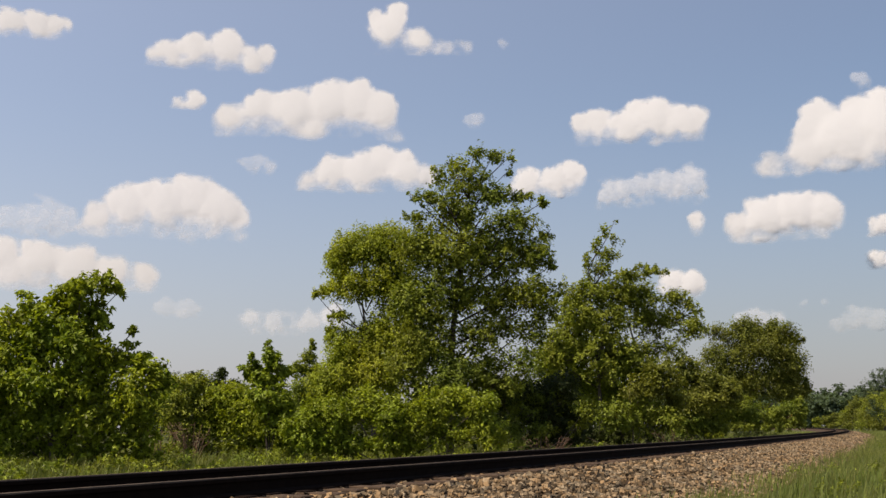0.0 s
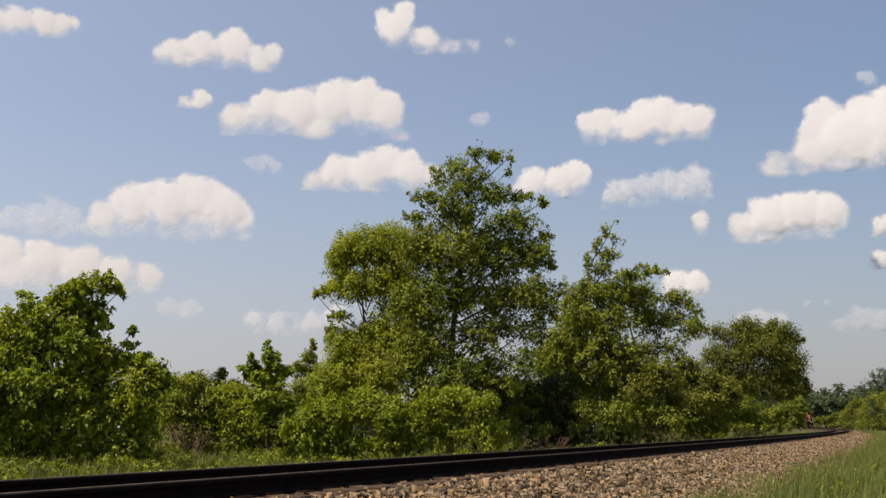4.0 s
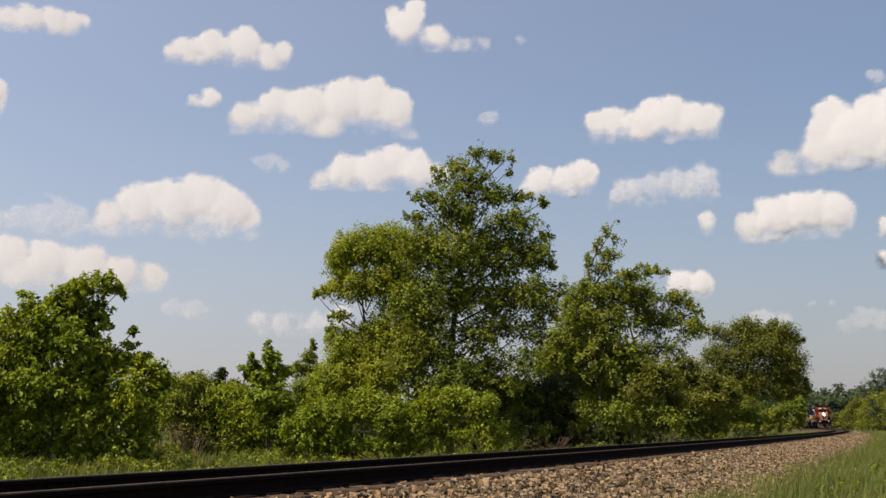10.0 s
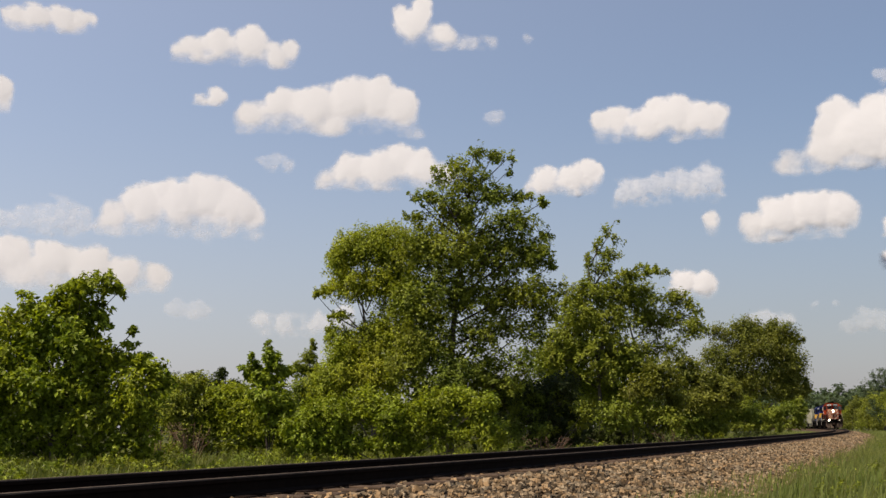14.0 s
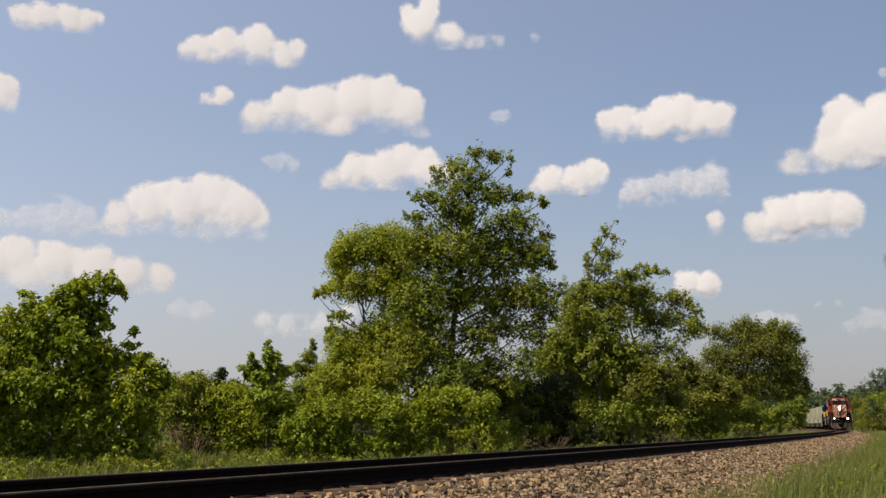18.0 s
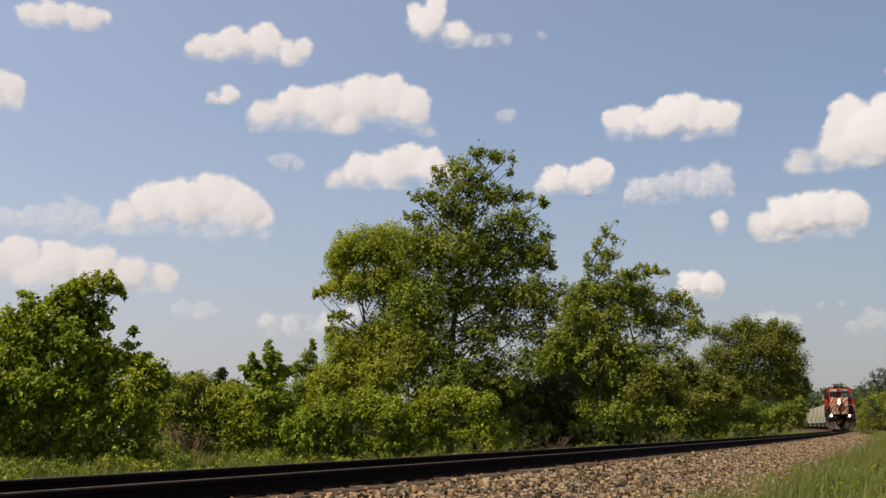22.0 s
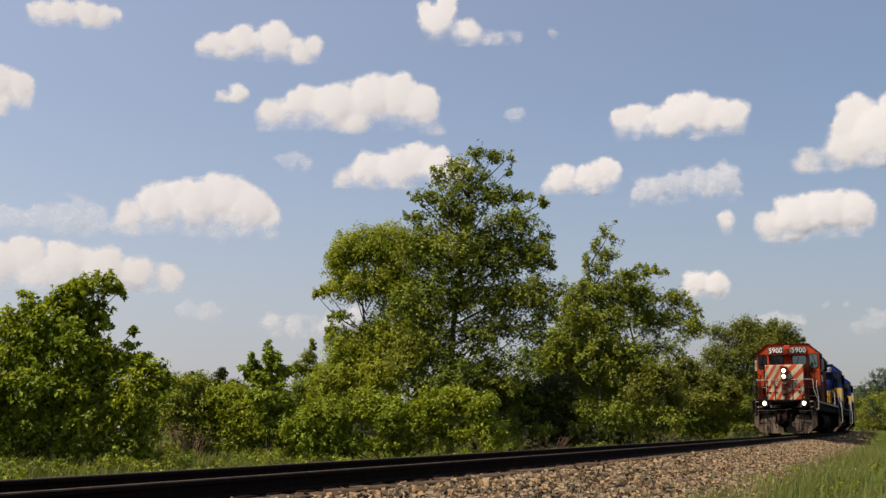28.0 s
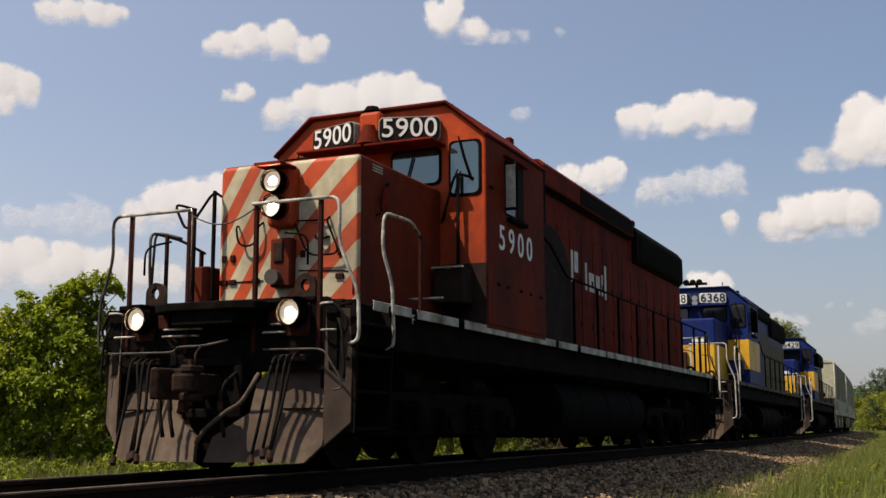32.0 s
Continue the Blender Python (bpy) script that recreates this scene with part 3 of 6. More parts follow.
def brushwood(label, base, n, h, r, material, seed):
    """A tangle of leafless arching stems, each with a few side twigs."""
    rng = random.Random(seed)
    bx, by = base
    t = empty("dead_shrub", pose(bx, by, float(ground_z(bx, by)) - 0.03), label=label, category="shrub", group="leafless shrubs in the hedge")
    for _ in range(n):
        a, k = rng.uniform(0, 6.28), rng.uniform(0.5, 1.0)
        out = Vector((math.cos(a), math.sin(a) * 0.6, 0)) * r * k
        foot = out * 0.3
        tip = foot + out + Vector((0, 0, h * rng.uniform(0.6, 1.1)))
        mid = foot.lerp(tip, 0.5) + Vector((0, 0, h * 0.18))
        bm = tube(bmesh.new(), bend([foot, mid, tip], 4, h * 0.3), 0.016, 5, 0.004)
        for _ in range(4):
            u = rng.uniform(0.35, 0.95)
            p = foot.lerp(mid, u / 0.5) if u < 0.5 else mid.lerp(tip, (u - 0.5) / 0.5)
            tube(bm, [p, p + Vector((rng.uniform(-.3, .3), rng.uniform(-.2, .2), rng.uniform(-.05, .3))) * h * 0.7], 0.007, 4, 0.003)
        part("stem", bm, material, t)


def build_trees():
    o = dict
    tree("young box elder with broad fresh green leaves in the hedge", "tree", (-7.47, 22.0), [
        ([(-6.6, 22.0, 3.22, 0.27, 0.31), (-6.35, 22.05, 3.09, 0.13, 0.18), (-7.02, 21.88, 3.12, 0.4, 0.31), (-7.39, 22.06, 2.89, 0.4, 0.38), (-8.05, 21.95, 2.78, 0.31, 0.31), (-8.51, 22.0, 2.5, 0.4, 0.31), (-6.83, 22.12, 2.64, 0.35, 0.31), (-6.65, 21.95, 2.42, 0.18, 0.15), (-6.02, 22.01, 2.3, 0.1, 0.12), (-6.13, 21.98, 2.08, 0.15, 0.12)], 4186, 0.115, LEAF_FRESH, 0.9, o(spray=0.34)),
        ([(-7.64, 22.0, 2.26, 0.86, 0.53), (-8.38, 22.23, 1.87, 0.66, 0.6), (-7.07, 21.82, 1.93, 0.61, 0.46), (-6.56, 22.07, 1.66, 0.44, 0.37), (-7.91, 21.87, 1.22, 0.87, 0.55), (-7.03, 22.0, 1.17, 0.72, 0.48), (-6.09, 22.13, 1.71, 0.37, 0.31), (-8.88, 21.84, 1.06, 0.55, 1.04)], 19206, 0.11, LEAF_FRESH, 0.35, o(spray=0.36)),
        ([(-5.71, 22.0, 1.49, 0.37, 0.33), (-5.45, 22.07, 1.32, 0.2, 0.24), (-5.93, 21.82, 1.0, 0.6, 0.49), (-7.92, 22.13, 0.46, 0.87, 0.46), (-6.89, 21.9, 0.52, 0.65, 0.46), (-5.88, 22.0, 0.36, 0.49, 0.39), (-7.41, 22.35, -0.02, 1.19, 0.24), (-8.71, 21.8, 0.09, 0.65, 0.41), (-6.33, 22.1, 0.09, 0.65, 0.28), (-8.15, 21.89, -0.25, 0.76, 0.15), (-6.64, 22.0, -0.18, 0.76, 0.15), (-5.78, 22.19, -0.07, 0.54, 0.15)], 13235, 0.105, LEAF_FRESH, 0.15, o(spray=0.34))], 0.07, 1)
    tree("low tangled hedge of green shrubs with bare stems", "shrub", (-6.34, 29.0), [
        ([(-6.68, 29.0, 1.49, 0.37, 0.35), (-6.29, 29.12, 1.49, 0.35, 0.37), (-6.81, 28.85, 0.94, 0.49, 0.49), (-6.02, 29.07, 0.94, 0.49, 0.49), (-6.47, 28.91, 0.33, 0.63, 0.37), (-6.62, 29.0, -0.1, 0.71, 0.2), (-5.77, 29.22, -0.05, 0.63, 0.2)], 10401, 0.085, LEAF_OLIVE, 0, o(spray=0.4)),
        ([(-5.59, 29.0, 1.08, 0.55, 0.46), (-5.79, 29.19, 0.51, 0.54, 0.49), (-5.07, 28.81, 0.65, 0.63, 0.57), (-5.23, 29.07, 1.22, 0.46, 0.35), (-4.5, 28.91, 0.47, 0.57, 0.49), (-4.91, 29.0, -0.03, 0.71, 0.23), (-4.06, 29.2, 0.04, 0.57, 0.26)], 15015, 0.09, LEAF_FRESH, 0.3, o(spray=0.4))], 0.03, 2, bark=PALE_BARK, name="shrub")
    tree("distant dark tree tops behind the hedge", "tree", (-8.16, 40.0), [
        ([(-7.84, 40.0, 2.2, 0.3, 0.24), (-7.78, 40.04, 2.4, 0.12, 0.16), (-8.83, 39.94, 2.18, 0.2, 0.2), (-8.42, 40.11, 1.91, 0.75, 0.28), (-7.39, 39.93, 1.81, 0.48, 0.28), (-9.62, 40.0, 1.95, 0.79, 0.4)], 6752, 0.09, LEAF_DARK, 0, o())], 0.05, 3)
    tree("small slender maple sapling with fresh leaves", "tree", (-4.11, 27.0), [
        ([(-4.21, 27.0, 2.37, 0.09, 0.16), (-4.14, 27.08, 2.05, 0.24, 0.27), (-4.55, 26.96, 2.06, 0.12, 0.13), (-4.61, 27.04, 1.78, 0.24, 0.19), (-3.93, 26.97, 1.94, 0.17, 0.22), (-4.24, 27.0, 1.57, 0.4, 0.27), (-3.76, 27.07, 1.7, 0.2, 0.21), (-4.14, 26.84, 1.13, 0.54, 0.4), (-3.9, 27.08, 0.64, 0.51, 0.48)], 6964, 0.11, LEAF_FRESH, 0.7, o(spray=0.36))], 0.035, 4)
    tree("slim dark green pointed tree behind the hedge", "tree", (-5.11, 44.0), [
        ([(-5.1, 44.0, 3.62, 0.13, 0.35), (-5.22, 44.11, 3.1, 0.31, 0.35), (-5.56, 43.89, 2.64, 0.35, 0.31), (-5.08, 44.09, 2.49, 0.57, 0.39), (-5.21, 43.87, 1.62, 0.87, 0.74)], 8389, 0.1, LEAF_BIG, 0.3, o(rise=0.8))], 0.06, 5)
    tree("yellow-green leafy tree leaning against the tall one", "tree", (-2.11, 34.5), [
        ([(-2.51, 34.5, 5.9, 0.98, 0.63), (-3.21, 34.67, 5.41, 0.49, 0.66), (-1.64, 34.26, 5.94, 0.8, 0.7), (-3.64, 34.54, 4.59, 0.28, 0.17), (-2.81, 34.39, 4.71, 0.76, 0.52), (-1.63, 34.5, 4.85, 0.97, 0.83), (-3.92, 34.54, 4.48, 0.12, 0.1)], 30913, 0.085, LEAF_LIME, 0.3, o(spray=0.42)),
        ([(-3.18, 34.5, 3.8, 0.38, 0.17), (-2.48, 34.81, 3.02, 0.9, 0.62), (-3.1, 34.36, 2.68, 0.48, 0.59), (-1.62, 34.64, 3.2, 0.97, 1.0), (-3.16, 34.39, 1.94, 0.72, 0.72), (-2.13, 34.5, 2.05, 0.96, 0.82), (-3.58, 34.73, 1.66, 0.65, 0.55), (-3.38, 34.44, 3.25, 0.21, 0.38)], 36790, 0.085, LEAF_LIME, 0.2, o(spray=0.42))], 0.1, 6)
    tree("tall broad green tree with a slender dark trunk", "tree", (0.18, 33.0), [
        ([(0.98, 33.0, 8.55, 0.27, 0.3), (0.3, 33.15, 8.27, 0.44, 0.37), (1.49, 32.89, 8.41, 0.37, 0.24), (2.0, 33.03, 8.44, 0.17, 0.2), (-0.27, 32.94, 7.85, 0.37, 0.3), (0.64, 33.0, 7.68, 0.84, 0.54), (1.91, 33.06, 7.96, 0.17, 0.15)], 2854, 0.105, LEAF_BIG, 0.5, o(spray=0.5, wind=0.5)),
        ([(-0.61, 33.0, 7.2, 0.47, 0.24), (-1.01, 33.05, 7.35, 0.13, 0.1), (-0.91, 32.9, 6.58, 0.34, 0.27), (0.27, 33.14, 6.82, 0.94, 0.71), (1.45, 32.89, 7.2, 0.71, 0.4), (2.42, 33.0, 7.17, 0.47, 0.2), (2.99, 33.08, 7.06, 0.24, 0.15), (1.98, 32.74, 6.41, 0.87, 0.5), (2.98, 33.04, 6.14, 0.23, 0.3)], 7211, 0.105, LEAF_BIG, 0.3, o(spray=0.5, wind=0.4)),
        ([(0.27, 33.0, 5.5, 1.27, 0.87), (1.6, 33.35, 5.5, 1.27, 0.8), (2.69, 32.85, 5.46, 0.5, 0.6), (3.2, 33.02, 5.13, 0.13, 0.33), (-0.73, 32.88, 5.63, 0.77, 0.7), (-0.23, 33.0, 4.16, 1.26, 0.93), (1.43, 33.35, 4.19, 1.33, 0.7), (2.75, 32.81, 4.24, 0.63, 0.56), (3.42, 33.02, 4.46, 0.13, 0.27), (-1.03, 32.91, 3.96, 0.63, 0.8)], 30496, 0.105, LEAF_BIG, 0.15, o(spray=0.46)),
        ([(-0.4, 33.0, 2.8, 0.92, 0.79), (-1.05, 33.26, 2.26, 0.76, 0.69), (0.26, 32.7, 1.88, 0.98, 0.49), (-0.23, 33.15, 1.52, 1.15, 0.39), (1.57, 32.85, 1.68, 0.98, 0.3)], 17707, 0.095, LEAF_BIG, 0, o(spray=0.46)),
        ([(2.94, 33.0, 3.62, 0.43, 0.33), (1.92, 33.29, 3.41, 0.83, 0.3), (1.01, 32.8, 3.0, 0.66, 0.49), (1.42, 33.15, 3.16, 1.32, 0.4), (1.99, 32.86, 2.34, 0.92, 0.53), (0.95, 33.0, 2.17, 0.76, 0.53), (2.61, 33.16, 3.03, 0.46, 0.43)], 8228, 0.095, LEAF_BIG, 0, o(spray=0.4))], 0.13, 7)
    tree("bright green roadside shrubs in full leaf", "shrub", (-1.21, 26.2), [
        ([(-2.51, 26.2, 0.63, 0.54, 0.54), (-1.74, 26.39, 0.89, 0.54, 0.47), (-1.09, 26.04, 0.56, 0.54, 0.54), (-2.22, 26.31, 0.05, 0.75, 0.28), (-3.03, 26.15, 0.63, 0.36, 0.49), (-2.98, 26.2, 0.12, 0.49, 0.31), (-3.41, 26.34, 0.34, 0.39, 0.39)], 15954, 0.085, LEAF_FRESH, 0.3, o(spray=0.32)),
        ([(-0.25, 26.2, 0.89, 0.47, 0.39), (0.21, 26.39, 1.02, 0.55, 0.34), (0.86, 26.08, 0.89, 0.42, 0.42), (0.03, 26.31, 0.38, 0.72, 0.41), (0.98, 26.13, 0.3, 0.49, 0.39), (-1.08, 26.2, 0.05, 0.85, 0.21)], 12469, 0.085, LEAF_FRESH, 0.3, o(spray=0.32))], 0.02, 8, name="shrub")
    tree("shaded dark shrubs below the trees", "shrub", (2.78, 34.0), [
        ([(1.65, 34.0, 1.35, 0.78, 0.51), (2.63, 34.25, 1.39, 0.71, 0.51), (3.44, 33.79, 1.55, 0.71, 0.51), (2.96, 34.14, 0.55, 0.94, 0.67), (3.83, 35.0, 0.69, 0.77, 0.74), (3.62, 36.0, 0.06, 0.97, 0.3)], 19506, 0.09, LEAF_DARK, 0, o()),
        ([(2.32, 33.8, 0.92, 0.64, 0.5), (1.91, 33.4, 0.19, 0.57, 0.44), (3.17, 33.8, 1.19, 0.61, 0.44), (1.62, 33.6, 1.25, 0.61, 0.37), (4.14, 33.4, 0.92, 0.5, 0.4), (3.83, 33.4, 0.39, 0.37, 0.23), (2.87, 33.4, 0.3, 0.5, 0.3)], 5835, 0.095, LEAF_BIG, 0.1, o())], 0.03, 9, bark=PALE_BARK, name="shrub")
    tree("thin poplar with a feathery spire", "tree", (6.50, 47.0), [
        ([(7.26, 47.0, 9.04, 0.14, 0.26), (6.82, 47.08, 8.65, 0.24, 0.38), (7.19, 46.91, 8.12, 0.31, 0.33), (6.47, 47.05, 7.88, 0.31, 0.43), (6.94, 46.93, 7.49, 0.48, 0.38), (6.01, 47.0, 7.35, 0.14, 0.47), (6.54, 47.23, 6.87, 0.66, 0.47)], 1840, 0.15, LEAF_OLIVE, 0.5, o(spray=0.7, slim=0.35, wind=0.45, rise=0.9)),
        ([(6.05, 47.0, 5.92, 0.85, 0.71), (7.23, 47.33, 5.92, 0.95, 0.71), (5.56, 46.75, 4.97, 0.85, 0.75), (6.73, 47.15, 4.73, 1.32, 0.85), (5.07, 46.86, 4.03, 0.94, 0.75), (4.48, 47.0, 3.42, 0.66, 0.66)], 12618, 0.155, LEAF_OLIVE, 0.2, o(spray=0.6, slim=0.45)),
        ([(5.15, 47.0, 5.96, 0.38, 0.95), (4.74, 47.12, 5.02, 0.33, 0.71)], 954, 0.14, LEAF_OLIVE, 0.1, o(spray=0.6, slim=0.4))], 0.1, 10)
    tree("thin-leaved willow with bare grey twigs", "tree", (8.65, 48.0), [
        ([(8.91, 48.0, 7.06, 0.82, 0.27), (8.03, 48.22, 6.81, 0.63, 0.34), (8.35, 47.7, 5.89, 1.11, 0.63), (9.79, 48.11, 5.84, 0.72, 0.39), (10.41, 47.94, 5.45, 0.39, 0.34), (10.88, 48.0, 5.31, 0.19, 0.17), (9.04, 48.35, 4.92, 1.35, 0.72), (10.52, 47.83, 4.58, 0.58, 0.58)], 8672, 0.155, LEAF_OLIVE, 0.3, o(spray=0.6, slim=0.4, wind=0.4)),
        ([(9.25, 48.0, 3.72, 1.15, 0.62)], 1172, 0.14, LEAF_OLIVE, 0.1, o(spray=0.6, slim=0.4)),
        ([(6.37, 48.0, 3.39, 1.58, 0.86), (4.73, 48.35, 2.91, 1.1, 0.76), (7.79, 47.7, 2.91, 1.34, 0.86), (6.1, 48.15, 2.01, 1.33, 0.86), (7.75, 47.85, 1.53, 1.09, 0.86)], 19199, 0.14, LEAF_FRESH, 0.15, o(spray=0.55)),
        ([(6.66, 46.7, 3.72, 1.1, 0.81), (5.26, 46.7, 3.34, 0.91, 0.72), (7.85, 46.8, 3.29, 1.0, 0.77), (6.59, 46.6, 2.6, 0.95, 0.62)], 4461, 0.15, LEAF_OLIVE, 0.15, o(spray=0.6))], 0.1, 11, bark=PALE_BARK)
    tree("dense dark undergrowth along the track", "shrub", (7.45, 45.0), [
        ([(8.58, 45.0, 2.04, 0.8, 0.67), (9.05, 45.19, 1.42, 0.54, 0.54), (8.42, 44.8, 2.69, 0.67, 0.45), (7.73, 45.1, 1.91, 0.67, 0.54)], 5266, 0.14, LEAF_BROWN, 0, o(spray=0.7)),
        ([(6.81, 45.0, 0.81, 0.89, 0.62), (7.92, 45.33, 0.76, 0.93, 0.71), (8.8, 44.8, 0.63, 0.67, 0.53)], 4507, 0.14, LEAF_BIG, 0, o(spray=0.5)),
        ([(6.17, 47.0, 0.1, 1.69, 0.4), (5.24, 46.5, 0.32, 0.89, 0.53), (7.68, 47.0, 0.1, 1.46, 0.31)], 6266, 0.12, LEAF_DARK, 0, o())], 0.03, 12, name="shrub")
    tree("olive-green bushes leaning out beside the track", "shrub", (13.62, 60.0), [
        ([(13.15, 60.0, 2.87, 1.19, 0.66), (14.11, 60.35, 2.4, 1.01, 1.01), (13.02, 59.7, 1.75, 1.37, 0.89), (12.58, 60.15, 3.58, 1.02, 0.54), (14.91, 59.88, 2.1, 0.77, 0.89)], 10257, 0.17, LEAF_BROWN, 0, o(spray=0.8)),
        ([(12.78, 60.0, 0.75, 1.3, 0.77), (14.17, 60.35, 0.69, 1.07, 0.71), (13.5, 59.7, 0.1, 1.48, 0.36)], 4451, 0.17, LEAF_BIG, 0, o(spray=0.7))], 0.04, 15, name="shrub")
    tree("rounded olive-green tree standing by the bend", "tree", (26.64, 100.0), [
        ([(26.81, 100.0, 8.76, 1.8, 1.2), (29.41, 100.35, 8.66, 2.0, 1.0), (27.99, 99.7, 7.16, 2.79, 1.6), (30.88, 100.15, 7.96, 1.1, 0.65), (31.77, 99.95, 7.86, 0.35, 0.45), (30.28, 100.0, 5.92, 1.89, 1.79)], 23724, 0.19, LEAF_BROWN, 0.12, o(spray=1.1, wind=0.35, rise=0.7)),
        ([(23.91, 100.0, 8.66, 1.3, 0.9), (25.04, 100.35, 8.16, 1.1, 1.1)], 2657, 0.15, LEAF_BROWN, 0.1, o(spray=0.9)),
        ([(24.96, 100.0, 6.16, 2.59, 1.59), (28.11, 100.35, 4.18, 3.18, 1.89), (24.62, 99.7, 3.69, 2.28, 1.79), (30.57, 100.15, 3.69, 1.49, 1.79), (31.86, 99.94, 3.69, 0.4, 0.99)], 32067, 0.19, LEAF_BROWN, 0, o(spray=1.1, rise=0.7))], 0.22, 13, bark=PALE_BARK, twig=0.03)
    tree("low shrubs at the foot of the olive tree", "shrub", (26.01, 95.0), [
        ([(24.26, 95.0, 1.85, 1.88, 1.22), (26.59, 95.35, 1.38, 1.88, 0.94), (22.76, 94.7, 2.03, 1.69, 1.41), (28.67, 95.15, 1.57, 1.41, 0.94), (29.66, 94.92, 1.75, 0.56, 1.13)], 16305, 0.19, LEAF_BIG, 0, o(spray=0.8)),
        ([(28.16, 95.0, 0.83, 1.22, 0.38), (21.39, 95.35, 0.5, 1.03, 0.56), (24.2, 94.7, 0.41, 2.81, 0.47), (27.11, 95.15, 0.41, 2.63, 0.42), (29.43, 94.9, 0.73, 0.66, 0.52), (20.68, 95.0, 0.18, 2.34, 0.56)], 12192, 0.16, LEAF_OLIVE, 0, o(spray=0.6))], 0.05, 14, name="shrub")
    brushwood("leafless brown brushwood in a gap of the hedge", (-6.05, 27.6), 16, 0.95, 0.55, DEAD_WOOD, 201)
    brushwood("leafless brown brushwood in a gap of the hedge", (-6.9, 27.9), 12, 0.8, 0.5, DEAD_WOOD, 202)
    brushwood("dead brown brushwood in the shade of the trees", (3.05, 32.6), 18, 0.75, 0.7, DEAD_WOOD, 203)
    brushwood("dead brown brushwood in the shade of the trees", (8.9, 44.6), 14, 0.9, 0.7, DEAD_WOOD, 204)
    # the wooded outside of the bend, far up the line
    rng = random.Random(21)
    k = 0
    for s, q, h in ((178, 9.5, 6.6), (192, 9, 6.8), (205, 8.5, 6.6), (222, 8.5, 6.9), (240, 8, 7.0), (258, 8, 6.8), (276, 7.5, 6.2), (296, 7.5, 5.0), (318, 7, 4.0), (342, 7.5, 3.4), (368, 8, 3.2), (210, 15, 7.2), (235, 14, 7.2), (165, 14, 6.0), (186, 17, 7.0)):
        p = along(s, q)
        w = h * 0.6
        lb = [(p.x + rng.uniform(-.5, .5) * w, p.y + rng.uniform(-.3, .3) * w, h * u, w * (0.62 - 0.32 * abs(u - 0.4)) * rng.uniform(0.8, 1.2), h * 0.22) for u in (0.1, 0.25, 0.4, 0.55, 0.7, 0.82)]
        tree("bushy sunlit tree on the outside of the bend", "tree", (p.x, p.y), [(lb, 6500, 0.27, (LEAF_BROWN, LEAF_OLIVE, LEAF_BROWN)[k % 3], 0, o(spray=0.8))], 0.12, 40 + k, limbs=False, group="trees beyond the bend")
        k += 1
    tree("tall dark tree standing above the bushes of the bend", "tree", (75.6, 196.0), [
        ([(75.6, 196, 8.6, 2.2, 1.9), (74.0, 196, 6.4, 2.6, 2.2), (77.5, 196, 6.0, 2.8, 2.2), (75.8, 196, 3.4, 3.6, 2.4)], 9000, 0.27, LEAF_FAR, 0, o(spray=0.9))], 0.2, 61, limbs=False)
    # weeds and low herbs
    rw = np.random.default_rng(9)

    def herbs(n, s0, s1, q0, q1, count, size, material, seed, label, top):
        lb = []
        for _ in range(n):
            x, y = along_np(rw.uniform(s0, s1), rw.uniform(q0, q1))
            r = rw.uniform(0.2, 0.55)
            lb.append((x, y, float(ground_z(x, y)) + rw.uniform(0.05, top), r, rw.uniform(0.12, 0.3)))
        me, _ = leaf_mesh("weeds", lb, int(count * 1.5), size * 1.2, material, seed, spray=0.3)
        tagged(new("weeds", me), label, "weeds", kind="stuff")
    herbs(420, -14, 30, -12, -6.0, 26000, 0.06, LEAF_BIG, 301, "leafy green weeds along the foot of the hedge", 0.4)
    herbs(160, -10, 40, -8.5, -4.4, 11000, 0.06, LEAF_FRESH, 302, "low weeds growing beside the ballast", 0.2)
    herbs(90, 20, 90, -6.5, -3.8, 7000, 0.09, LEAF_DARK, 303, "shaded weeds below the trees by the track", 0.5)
    herbs(26, 8, 60, 3.6, 6.5, 2200, 0.05, LEAF_BIG, 304, "low leafy weeds at the ballast edge", 0.1)
    # distant woods
    rng = np.random.default_rng(5)
    lobes = []
    for i in range(110):
        d = rng.uniform(430, 500)
        a = radians(13 + 16 * i / 110)
        lobes.append((d * math.sin(a), d * math.cos(a), rng.uniform(2, 10.5), rng.uniform(6, 9), rng.uniform(3.5, 5)))
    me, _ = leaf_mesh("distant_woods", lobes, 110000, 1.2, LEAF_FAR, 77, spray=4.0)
    tagged(new("distant_woods", me), "green woods on the horizon, tinted bluish for haze", "woods", kind="stuff")
    lobes = []
    for i in range(90):
        a = radians(-24 + 36 * i / 90 + rng.uniform(-.3, .3))
        d = rng.uniform(75, 120)
        lobes.append((d * math.sin(a), d * math.cos(a), rng.uniform(0.3, 2.8), rng.uniform(3, 5), rng.uniform(1.2, 1.9)))
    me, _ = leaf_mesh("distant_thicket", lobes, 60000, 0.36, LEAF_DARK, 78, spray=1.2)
    tagged(new("distant_thicket", me), "dark thicket seen through gaps in the hedge", "woods", kind="stuff")
    # unseen woods added all round behind the camera, tall enough to darken window reflections
    lobes = []
    for i in range(120):
        a = radians(35 + 290 * i / 120)
        d = rng.uniform(110, 140)
        lobes.append((d * math.sin(a), d * math.cos(a), rng.uniform(2, 12), rng.uniform(6, 9), rng.uniform(4, 6)))
    me, _ = leaf_mesh("unseen_woods", lobes, 60000, 1.1, LEAF_FAR, 79, spray=4.0)
    tagged(new("unseen_woods", me), "unseen belt of woods added to darken window reflections", "woods", kind="stuff")


